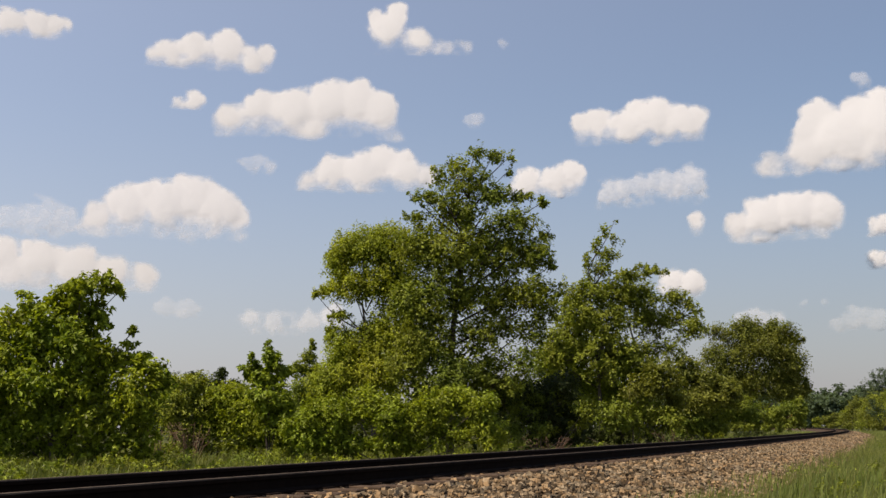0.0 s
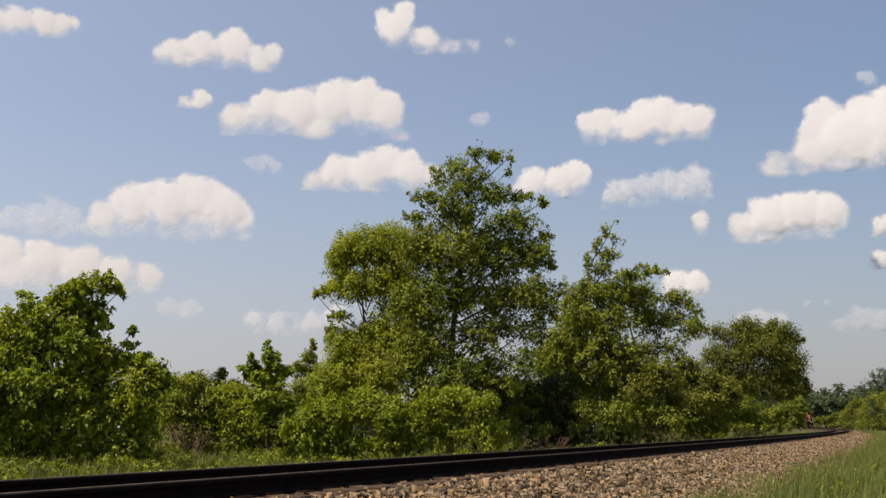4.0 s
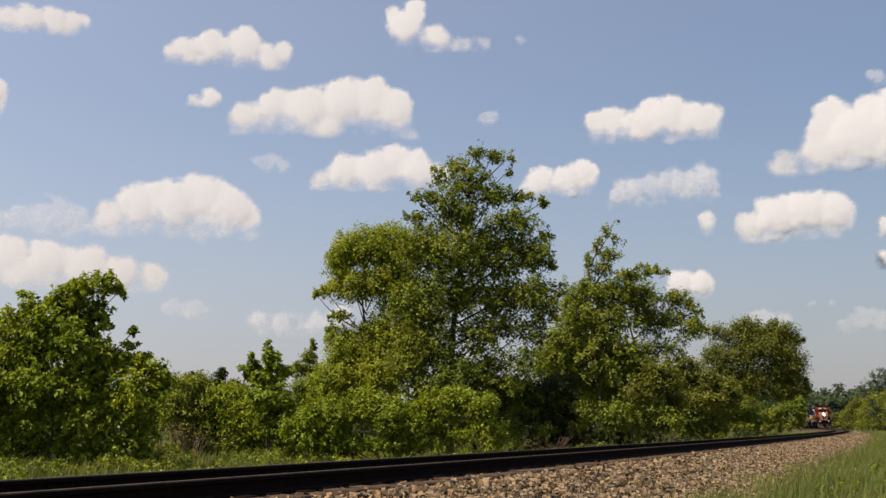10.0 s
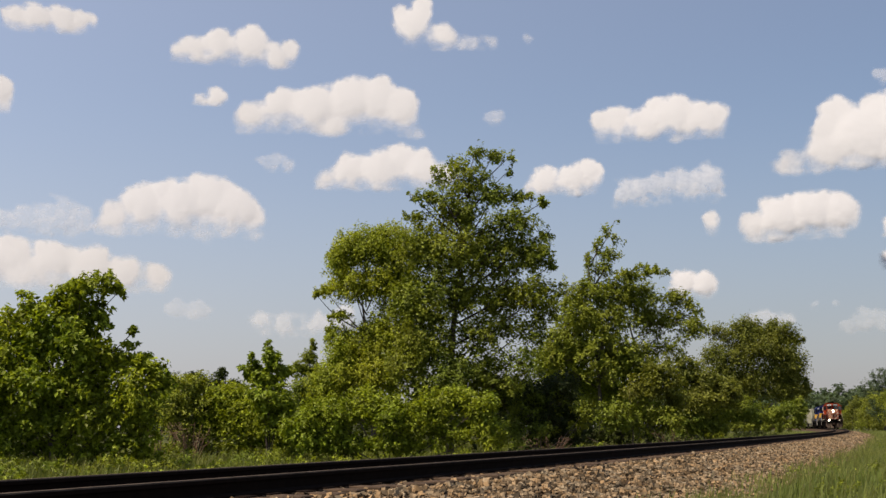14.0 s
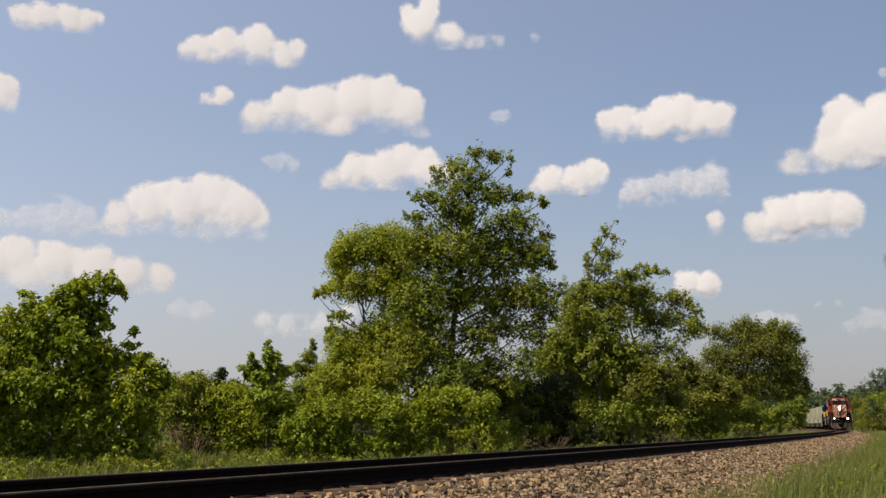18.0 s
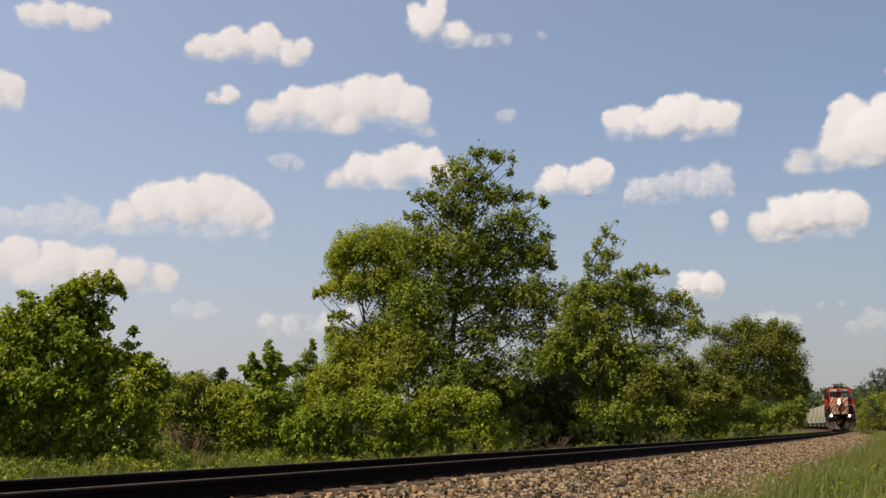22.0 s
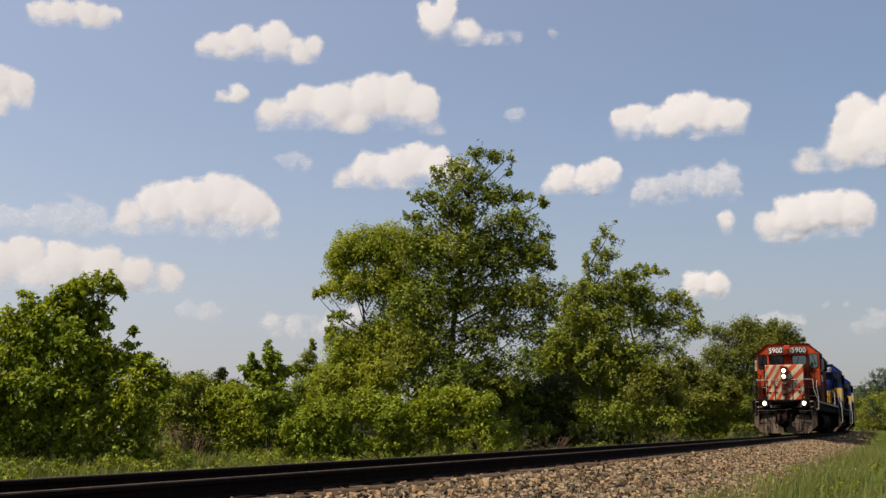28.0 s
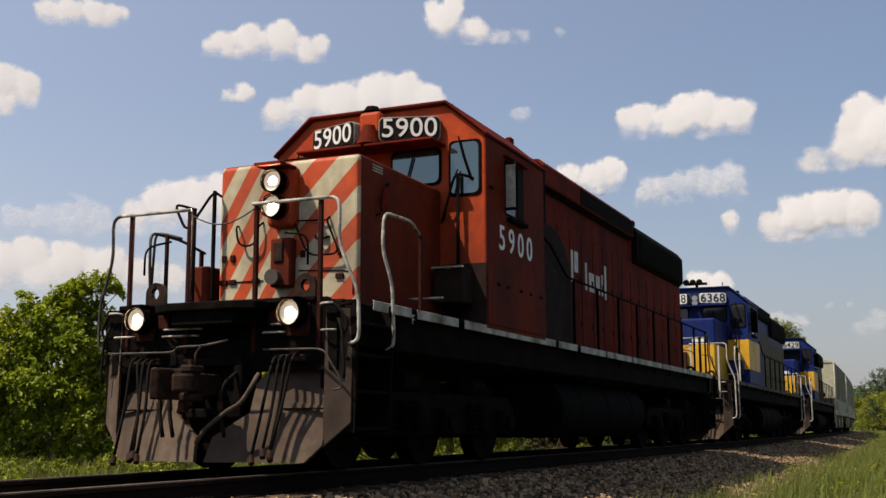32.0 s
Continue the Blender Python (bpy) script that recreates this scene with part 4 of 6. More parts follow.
# ---- clouds ----
def cloud_surface():
    m = bpy.data.materials.new("cloud_vapour")
    m.use_nodes = True
    n, l = m.node_tree.nodes, m.node_tree.links
    b = n["Principled BSDF"]
    b.inputs["Base Color"].default_value = (0.462, 0.477, 0.506, 1)
    b.inputs["Roughness"].default_value = 1.0
    b.inputs["Specular IOR Level"].default_value = 0.0
    tl = n.new("ShaderNodeBsdfTranslucent")
    tl.inputs["Color"].default_value = (0.6, 0.61, 0.63, 1)
    body = n.new("ShaderNodeMixShader")
    body.inputs[0].default_value = 0.2
    l.new(b.outputs[0], body.inputs[1])
    l.new(tl.outputs[0], body.inputs[2])
    at = n.new("ShaderNodeAttribute")
    at.attribute_name = "thickness"
    tc = n.new("ShaderNodeTexCoord")
    nz = n.new("ShaderNodeTexNoise")
    nz.inputs["Scale"].default_value = 0.028
    nz.inputs["Detail"].default_value = 7
    nz.inputs["Roughness"].default_value = 0.62
    l.new(tc.outputs["Object"], nz.inputs["Vector"])
    rough = math_node(n, l, "MULTIPLY", math_node(n, l, "SUBTRACT", nz.outputs["Fac"], 0.5), 0.6)
    s = n.new("ShaderNodeMapRange")
    s.interpolation_type = "SMOOTHSTEP"
    s.inputs["From Min"].default_value, s.inputs["From Max"].default_value = -0.06, 0.95
    l.new(math_node(n, l, "ADD", at.outputs["Fac"], rough), s.inputs["Value"])
    bp = n.new("ShaderNodeBump")
    bp.inputs["Strength"].default_value = 0.06
    bp.inputs["Distance"].default_value = 4.0
    l.new(nz.outputs["Fac"], bp.inputs["Height"])
    # light scattered inside the cloud evens out its slopes
    soft = n.new("ShaderNodeVectorMath")
    soft.operation = "MULTIPLY_ADD"
    soft.inputs[1].default_value, soft.inputs[2].default_value = (0.58, 0.58, 0.58), (-0.03, -0.08, 0.42)
    l.new(bp.outputs[0], soft.inputs[0])
    unit = n.new("ShaderNodeVectorMath")
    unit.operation = "NORMALIZE"
    l.new(soft.outputs[0], unit.inputs[0])
    l.new(unit.outputs[0], b.inputs["Normal"])
    tp = n.new("ShaderNodeBsdfTransparent")
    mx = n.new("ShaderNodeMixShader")
    l.new(s.outputs["Result"], mx.inputs[0])
    l.new(tp.outputs[0], mx.inputs[1])
    l.new(body.outputs[0], mx.inputs[2])
    l.new(mx.outputs[0], n["Material Output"].inputs["Surface"])
    return m


CLOUD = cloud_surface()
DRIFT = []


def reach(el):
    """Distance of a cloud whose base lies about 850 m up."""
    return 2200 if el < 6.5 else min(850 / math.sin(radians(el)), 4400 + (10.5 - el) * 40)


def sky_pose(az, el, far):
    a, e = radians(az), radians(el)
    p = Vector((math.sin(a) * math.cos(e), math.cos(a) * math.cos(e), math.sin(e))) * far
    return Matrix.Translation(p) @ pose(0, 0, 0, 0, 0, -az) @ pose(0, 0, 0, el)


def blurred(a, times):
    """Evens out a grid of heights."""
    for _ in range(times):
        p = np.pad(a, 1, mode="edge")
        a = (p[1:-1, :-2] + p[1:-1, 2:] + p[:-2, 1:-1] + p[2:, 1:-1] + 2 * p[1:-1, 1:-1]) / 6
    return a


def cloud(az, el, az2, el2, puffs, weight=1.0, label="white fair-weather cumulus cloud with a soft flat base"):
    """A heaped cloud of round puffs (right, up, radius in degrees), drifting from one bearing to another."""
    far = reach(el)
    u = far / 3300
    k = 3300 * radians(1)
    rng = np.random.default_rng(int(abs(az * 100)) + int(el * 10))
    pf = [(cx * k, cz * k, r * k * 1.06, 0.0) for cx, cz, r in puffs]
    for cx, cz, r, _ in list(pf):  # smaller heads swelling out of each puff
        if r < 0.45 * k and weight < 1:
            continue
        for _ in range(11):
            a, m = rng.uniform(-0.35, math.pi + 0.35), rng.uniform(0.35, 0.86)
            pf.append((cx + r * m * math.cos(a), cz + r * m * math.sin(a) * 0.95, r * rng.uniform(0.2, 0.42), r * 0.55 * math.sqrt(1 - m * m)))
    pf = np.array(pf)
    top, low = (pf[:, 1] + pf[:, 2]).max(), np.percentile(pf[:, 1] - 0.75 * pf[:, 2], 20) - 0.4 * k * np.median([p[2] for p in puffs])
    x0, x1 = (pf[:, 0] - pf[:, 2]).min() - 0.5 * k, (pf[:, 0] + pf[:, 2]).max() + 0.5 * k
    z0, z1 = (pf[:, 1] - pf[:, 2]).min() - 0.4 * k, top + 0.4 * k
    step = max(2.2, (x1 - x0) / 150)
    xs, zs = np.arange(x0, x1 + step, step), np.arange(z0, z1 + step, step)
    gx, gz = np.meshgrid(xs, zs)
    seed = (az * 7.7, el * 5.1)
    pts = list(zip(gx.ravel(), gz.ravel()))
    nz = np.array([noise.fractal(Vector((a * 0.020 + seed[0], c * 0.026 + seed[1], 0.3)), 0.7, 2.1, 5) for a, c in pts]).reshape(gx.shape)
    nx = np.array([noise.noise(Vector((a * 0.012 + seed[0], c * 0.012 - seed[1], 3.3))) for a, c in pts]).reshape(gx.shape)
    fine = np.array([noise.fractal(Vector((a * 0.075 - seed[1], c * 0.085 + seed[0], 7.1)), 0.8, 2.2, 3) for a, c in pts]).reshape(gx.shape)
    acc = np.zeros(gx.shape)
    hgt = np.zeros(gx.shape)
    for cx, cz, r, y in pf:
        dx = (gx - cx + nx * (0.16 * r + 7) + nz * 5) / r
        dz = (gz - cz + nz * (0.10 * r + 5) + nx * 5) / r
        d2 = dx * dx + dz * dz
        acc += np.exp(6.0 * np.minimum(1 - np.sqrt(d2), 0.7) * min(1.0, r / (0.7 * k)))
        hgt = np.maximum(hgt, y + r * np.sqrt(np.clip(1 - d2, 0, 1)))
    den = np.log(acc) / 6.0 + 0.20 * nz + 0.09 * fine
    # the body hangs down from the heads and thins towards its base
    big = np.median([p[2] for p in puffs]) * k
    for row in range(len(zs) - 2, -1, -1):
        den[row] = np.maximum(den[row], np.minimum(den[row + 1], 0.58) - step / (3.6 * big))
    up = np.clip((gz - low) / (0.6 * (top - low)), 0, 1)
    den = blurred(den, 1) * up + blurred(den, 24) * (1 - up) - 0.10
    den = np.where(gz < low, den - 1.7 * (low - gz) / big, den) * (1.1 + 1.9 * up) + 0.22 * nz * (1.3 - up) - 0.10 * (1 - up)
    if weight < 1:
        den = np.minimum(blurred(den, 3) * 0.5 + 0.22 * nz, 0.60 * weight)
    span = max(top - low, 1.0)
    lean = 0.44 + 0.030 * max(0, el - 8) - 0.014 * az
    hgt = 0.24 * blurred(hgt, 8) + 1.0 * blurred(nz, 2) + 0.25 * fine - lean * gz - 0.08 * span * np.log(np.cosh(np.clip((gz - low - 0.5 * span) / (0.4 * span), -8, 8)))
    v = np.stack([gx, -hgt, gz], -1).reshape(-1, 3) * u
    w = len(xs)
    i = (np.arange(len(zs) - 1)[:, None] * w + np.arange(w - 1)[None]).ravel()
    f = np.stack([i, i + 1, i + w + 1, i + w], 1)
    dv = den.ravel()
    f = f[dv[f].max(1) > -0.45]
    used = np.unique(f)
    re = np.full(len(v), -1)
    re[used] = np.arange(len(used))
    me = cloud_mesh("cloud", v[used], re[f], CLOUD)
    me.polygons.foreach_set("use_smooth", np.ones(len(me.polygons), bool))
    at = me.attributes.new("thickness", "FLOAT", "POINT")
    at.data.foreach_set("value", np.clip(dv[used], -1, 2).astype(np.float32))
    ob = tagged(new("cloud", me), label, "cloud", group="clouds in the sky")
    ob.matrix_basis = sky_pose(az, el, far)
    DRIFT.append((ob, [(32 * j / 4, sky_pose(az + (az2 - az) * j / 4, el + (el2 - el) * j / 4, far)) for j in range(5)]))


def build_clouds():
    cloud(-21.19, 18.93, -18.49, 19.74, [(-0.61, -0.0, 0.8), (0.54, 0.09, 0.72), (1.54, 0.2, 0.52), (-1.47, -0.29, 0.72)])
    cloud(-11.54, 18.41, -8.75, 19.02, [(-2.61, -0.26, 0.86), (-1.32, 0.03, 1.0), (0.26, 0.32, 0.92), (1.4, -0.26, 0.8), (2.26, 0.17, 0.43)])
    cloud(-13.15, 15.97, -10.69, 16.47, [(-0.39, -0.03, 0.4), (0.39, 0.03, 0.52)])
    cloud(-6.41, 15.67, -3.94, 16.06, [(-4.46, -0.36, 0.8), (-3.17, 0.07, 1.0), (-1.31, 0.21, 1.2), (0.41, 0.64, 1.2), (1.84, 0.79, 1.09), (2.99, 0.36, 1.0), (-0.16, -0.64, 0.86), (3.85, -1.07, 0.43)])
    cloud(-13.5, 10.48, -11.74, 10.64, [(-3.77, -0.48, 0.86), (-2.34, 0.24, 1.2), (-0.62, 0.38, 1.43), (0.95, 0.95, 1.2), (2.1, 0.38, 1.2), (0.81, -1.42, 0.72), (2.87, -0.05, 0.72)])
    cloud(-3.79, 12.7, -1.69, 12.9, [(-3.13, -0.6, 0.63), (-1.84, -0.02, 1.0), (-0.41, -0.02, 1.29), (0.6, 0.69, 0.86), (1.89, -0.02, 1.15), (2.89, -0.02, 0.57)])
    cloud(5.48, 12.34, 7.53, 12.46, [(-1.19, -0.29, 0.86), (0.1, -0.14, 1.0), (1.1, 0.43, 0.63)])
    cloud(10.28, 14.88, 12.6, 15.06, [(-3.03, 0.27, 0.57), (-2.03, 0.41, 0.72), (-0.74, -0.16, 1.09), (0.41, 0.27, 1.29), (1.84, -0.02, 1.15), (0.7, -1.02, 0.72), (2.84, 0.27, 0.43)])
    cloud(10.38, 11.62, 12.3, 11.68, [(-1.66, -0.13, 0.72), (-1.0, 0.2, 0.66), (-0.37, 0.3, 0.63), (0.3, 0.4, 0.6), (1.06, 0.44, 0.6), (1.8, 0.5, 0.6), (2.49, 0.53, 0.72), (-1.6, -0.6, 0.5), (-1.45, -1.13, 0.45)], 0.8, "thin pale wisp of cloud")
    cloud(16.0, 9.9, 17.66, 9.88, [(-1.1, -0.21, 0.72), (0.05, 0.08, 1.09), (1.48, 0.37, 1.15), (2.91, 0.37, 1.0), (-0.24, -0.92, 0.57), (-3.1, 0.31, 0.4)])
    cloud(20.05, 13.66, 22.1, 13.73, [(-3.4, -1.15, 0.8), (-1.82, -0.72, 1.29), (-1.25, 1.0, 1.0), (0.18, -0.14, 1.72), (1.9, 0.14, 2.01), (3.62, -0.14, 2.01), (0.76, 1.0, 1.0)])
    cloud(20.88, 16.11, 23.21, 16.24, [(0.0, -0.0, 0.52)], 0.6, "thin pale wisp of cloud")
    cloud(-0.63, 19.6, 2.37, 20.1, [(-2.78, 0.86, 0.46), (-2.07, 0.28, 0.86), (-1.78, 1.14, 0.57), (-0.63, -0.43, 0.8), (0.8, -0.78, 0.69), (1.75, -0.62, 0.4), (3.6, -0.45, 0.3)])
    cloud(-20.68, 9.76, -19.08, 9.92, [(-0.61, -0.11, 0.86), (0.82, 0.18, 1.0), (1.83, 0.18, 0.63), (-2.04, -0.25, 0.86)], 0.6, "thin pale wisp of cloud")
    cloud(-19.31, 7.55, -17.95, 7.56, [(-2.29, 0.59, 1.0), (-0.57, 0.31, 1.15), (1.15, 0.16, 1.15), (2.86, -0.12, 1.0), (4.3, -0.12, 0.72), (-1.72, -0.7, 1.15), (-3.72, -0.12, 1.29)])
    cloud(-7.65, 5.19, -6.48, 5.02, [(-2.04, 0.04, 0.63), (-0.75, 0.04, 0.72), (0.68, -0.11, 0.86), (2.11, 0.04, 0.86)], 0.75, "thin pale wisp of cloud")
    cloud(-12.98, 5.76, -11.77, 5.64, [(-1.0, -0.0, 0.52), (0.14, 0.06, 0.63), (0.86, -0.06, 0.4)], 0.5, "thin pale wisp of cloud")
    cloud(11.73, 6.85, 13.06, 6.72, [(-0.19, 0.24, 0.63), (0.67, 0.1, 0.69), (-0.48, -0.33, 0.57)])
    cloud(21.89, 9.43, 23.41, 9.38, [(-0.43, -0.07, 0.57), (0.43, 0.07, 0.72)])
    cloud(21.66, 7.75, 23.0, 7.64, [(-0.43, -0.03, 0.52), (0.43, 0.03, 0.57)])
    cloud(20.28, 4.98, 21.32, 4.78, [(-0.91, -0.04, 0.46), (-0.05, 0.02, 0.57), (0.95, 0.02, 0.57)], 0.45, "thin pale wisp of cloud")
    cloud(15.82, 5.0, 16.9, 4.79, [(-0.57, 0.03, 0.74), (0.57, -0.03, 0.46)], 0.6, "thin pale wisp of cloud")
    cloud(1.67, 15.3, 4.1, 15.58, [(0.0, -0.0, 0.49)], 0.6, "thin pale wisp of cloud")
    cloud(18.23, 5.88, 19.39, 5.71, [(-0.43, 0.03, 0.23), (0.43, -0.03, 0.29)], 0.4, "thin pale wisp of cloud")
    cloud(-9.55, 12.9, -7.46, 13.16, [(-0.43, 0.07, 0.52), (0.43, -0.07, 0.57)], 0.55, "thin pale wisp of cloud")
    cloud(-24.12, 15.2, -21.94, 15.78, [(-0.07, 0.57, 0.8), (0.93, 0.43, 0.74), (0.07, -0.86, 0.8), (-0.93, -0.14, 0.86)])



# ---- rolling stock; x to the camera's side, y towards the train's rear, z up from the rail ----
DECK = 1.73


def pane(parent, outline, axis, d, out, glass, trim, name="window"):
    """A window: rounded rubber frame standing 2 cm proud, glass set into it."""
    cx, cz = sum(p[0] for p in outline) / len(outline), sum(p[1] for p in outline) / len(outline)
    grow = [(cx + (p[0] - cx) * 1.0 + (0.035 if p[0] > cx else -0.035), p[1] + (0.035 if p[1] > cz else -0.035)) for p in outline]
    f = part(name, prism(bmesh.new(), grow, axis, d - out * 0.02, d + out * 0.015, 0.012), trim, parent)
    part("pane", prism(bmesh.new(), outline, axis, d + out * 0.012, d + out * 0.019, 0.0), glass, f)
    return f


def rounded(a0, a1, b0, b1, r=0.07, n=3):
    pts = []
    for ca, cb, s in ((a1 - r, b1 - r, 0), (a0 + r, b1 - r, 1), (a0 + r, b0 + r, 2), (a1 - r, b0 + r, 3)):
        for i in range(n + 1):
            t = math.pi / 2 * (s + i / n)
            pts.append((ca + r * math.cos(t), cb + r * math.sin(t)))
    return pts


def truck(parent, y, wheels, axles=(-2.05, 0.0, 2.05), r=0.51, name="truck"):
    """A truck with side frames, springs, journal boxes, brake cylinders and wheelsets."""
    t = new(name)
    t.parent = parent
    t.matrix_basis = pose(0, y, 0)
    half = axles[-1] + 0.55
    for sx in (-1, 1):
        out = [(-half, 0.72), (-half + 0.25, 0.86), (half - 0.25, 0.86), (half, 0.72), (half, 0.5), (half - 0.35, 0.46), (axles[-1] - 0.5, 0.36), (axles[0] + 0.5, 0.36), (-half + 0.35, 0.46), (-half, 0.5)]
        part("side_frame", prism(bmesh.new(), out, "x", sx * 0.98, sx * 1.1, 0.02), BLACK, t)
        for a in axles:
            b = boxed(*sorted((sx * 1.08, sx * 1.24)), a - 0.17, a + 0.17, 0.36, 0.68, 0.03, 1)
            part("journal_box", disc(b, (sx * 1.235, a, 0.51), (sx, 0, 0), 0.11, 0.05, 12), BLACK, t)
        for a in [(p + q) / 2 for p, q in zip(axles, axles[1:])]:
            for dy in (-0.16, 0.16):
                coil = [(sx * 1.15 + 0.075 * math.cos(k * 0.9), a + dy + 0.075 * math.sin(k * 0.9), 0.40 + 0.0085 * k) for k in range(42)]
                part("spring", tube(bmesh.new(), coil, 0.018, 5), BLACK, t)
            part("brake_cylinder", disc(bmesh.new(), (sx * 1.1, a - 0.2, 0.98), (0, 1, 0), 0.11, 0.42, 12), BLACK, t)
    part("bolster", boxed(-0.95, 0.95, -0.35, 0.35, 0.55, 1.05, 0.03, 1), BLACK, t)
    for a in axles:
        b = bmesh.new()
        disc(b, (-0.95, 0, 0), (1, 0, 0), 0.09, 1.9, 10)
        for sx in (-1, 1):
            disc(b, (sx * 0.80 - 0.065, 0, 0), (1, 0, 0), r, 0.13, 28)
            disc(b, (sx * 0.70 - 0.015, 0, 0), (1, 0, 0), r + 0.028, 0.03, 28)
            for k in range(5):
                an = 2 * math.pi * k / 5
                disc(b, (sx * 0.80 + (0.065 if sx > 0 else -0.085), 0.27 * math.cos(an), 0.27 * math.sin(an)), (1, 0, 0), 0.06, 0.02, 10)
        w = part("wheelset", b, BLACK, t, "pair of dark steel wheels on an axle")
        w.matrix_basis = pose(0, a, r + 0.003)
        wheels.append((w, a, r))
    return t


def locomotive(c):
    """A six-axle hood diesel. c: its paints, number and trim."""
    loco = empty(c["name"], pose(0, 0, 0), label=c["label"], category="locomotive", group=c.get("group", ""))
    P = loco
    wheels = []
    red, dull, hood, trim = c["cab"], c["side"], c["hood"], c["trim"]
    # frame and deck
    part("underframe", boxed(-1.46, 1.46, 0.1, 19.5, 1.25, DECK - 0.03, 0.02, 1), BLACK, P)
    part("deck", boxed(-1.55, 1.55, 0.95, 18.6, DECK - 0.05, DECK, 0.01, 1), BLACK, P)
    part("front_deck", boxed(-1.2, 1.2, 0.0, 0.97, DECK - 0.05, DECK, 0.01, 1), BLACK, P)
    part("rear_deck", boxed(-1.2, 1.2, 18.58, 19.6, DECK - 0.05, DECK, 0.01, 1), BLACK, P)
    for sx in (-1, 1):
        for y0, y1 in ((0.55, 1.45), (1.6, 2.75), (2.95, 6.45), (6.6, 7.55), (7.75, 9.2), (9.3, 11.0), (11.1, 13.4), (13.5, 15.9), (16.0, 18.9)):
            part("sill_stripe", boxed(*sorted((sx * 1.552, sx * 1.566)), y0, y1, 1.62, 1.722, 0.004, 1), c["stripe"], P, "chipped reflective sill stripe")
    # fronts, back and front alike
    for end, flip in ((0.0, 1), (19.6, -1)):
        e = new("pilot")
        e.parent = P
        e.matrix_basis = pose(0.08, end, 0) if flip > 0 else pose(0, end, 0, 0, 0, 180)
        part("end_plate", prism(bmesh.new(), [(-1.36, 1.0), (1.36, 1.0), (1.36, 1.58), (1.24, DECK - 0.01), (-1.24, DECK - 0.01), (-1.36, 1.58)], "y", 0.02, 0.10, 0.01), BLACK, e)
        for sx in (-1, 1):
            # inner blade with a rounded top, outer wing swept back
            o = [(0.44, 0.60), (0.45, 0.88), (0.52, 0.98), (0.62, 1.02), (1.22, 1.02), (1.24, 0.64), (1.24, 0.28), (1.09, 0.12), (0.06, 0.12), (0.10, 0.36)]
            bm = bmesh.new()
            lo, hi = [], []
            for x, z in o:
                y = -0.30 + 0.30 * (z - 0.1) / 0.9 + 0.16 * abs(x)
                lo.append(bm.verts.new((sx * x, y, z)))
                hi.append(bm.verts.new((sx * x, y + 0.05, z)))
            k = len(o)
            bm.faces.new(lo), bm.faces.new(hi[::-1])
            for i in range(k):
                bm.faces.new((lo[i], lo[(i + 1) % k], hi[(i + 1) % k], hi[i]))
            blade = part("snow_plow", bm, PLOW, e, "dusty brown-grey steel snow plow blade")
            part("weld_seam", boxed(*sorted((sx * 0.40, sx * 1.22)), -0.005, 0.035, 0.625, 0.64), BLACK, blade)
            wing = bmesh.new()
            lo = [wing.verts.new((sx * x, y, z)) for x, y, z in ((1.235, -0.02, 0.27), (1.47, 0.10, 0.50), (1.47, 0.14, 1.60), (1.235, 0.02, 1.62))]
            hi = [wing.verts.new(v.co + Vector((0, 0.04, 0))) for v in lo]
            wing.faces.new(lo), wing.faces.new(hi[::-1])
            for i in range(4):
                wing.faces.new((lo[i], lo[(i + 1) % 4], hi[(i + 1) % 4], hi[i]))
            part("plow_wing", wing, PLOW, e)
            part("wing_seam", boxed(*sorted((sx * 1.25, sx * 1.43)), 0.02, 0.075, 1.195, 1.205), BLACK, e)
            rod("hanging_hose", [(sx * 1.22, -0.04, 1.64), (sx * 1.36, -0.04, 1.64), (sx * 1.42, -0.02, 1.57), (sx * 1.50, 0.0, 1.45), (sx * 1.42, 0.02, 1.34), (sx * 1.41, 0.02, 1.12), (sx * 1.49, 0.04, 1.10)], 0.016, RUBBER, e)
            rod("hanging_hose", [(sx * 1.38, 0.0, 1.5), (sx * 1.44, -0.02, 1.36), (sx * 1.46, -0.02, 1.0), (sx * 1.45, 0.0, 0.92)], 0.014, RUBBER, e)
            rod("grab_iron", [(sx * 1.20, -0.02, 1.625), (sx * 1.22, -0.06, 1.645), (sx * 1.35, -0.06, 1.645)], 0.013, PIPE, e)
            rod("step_iron", [(sx * 1.50, 0.05, 1.64), (sx * 1.36, 0.05, 1.64), (sx * 1.34, 0.05, 1.40), (sx * 1.44, 0.05, 1.39)], 0.014, BLACK, e)
            part("bracket_plate", boxed(*sorted((sx * 0.60, sx * 0.74)), -0.03, 0.03, 1.46, 1.60, 0.008, 1), MAROON, e)
            part("lamp_bracket", boxed(*sorted((sx * 0.80, sx * 1.06)), -0.01, 0.05, 1.34, 1.66, 0.01, 1), MAROON, e)
        # anticlimber and coupler
        b = prism(bmesh.new(), [(-0.70, 0.02), (-0.60, -0.26), (-0.40, -0.36), (0.40, -0.36), (0.60, -0.26), (0.70, 0.02)], "z", 1.60, 1.685, 0.012)
        prism(b, [(-0.55, 0.02), (-0.36, -0.30), (0.36, -0.30), (0.55, 0.02)], "z", 1.46, 1.61, 0.012)
        part("anticlimber", b, BLACK, e)
        b = boxed(-0.09, 0.09, -0.36, 0.3, 0.76, 0.98, 0.03)
        # guard arm, head and lugs of the coupler
        prism(b, [(-0.20, -0.36), (0.12, -0.36), (0.14, -0.50), (0.03, -0.54), (-0.06, -0.56), (-0.10, -0.74), (-0.17, -0.78), (-0.22, -0.60)], "z", 0.72, 1.02, 0.02)
        box(b, 0.05, 0.20, -0.62, -0.40, 0.97, 1.05, 0.02, 1)
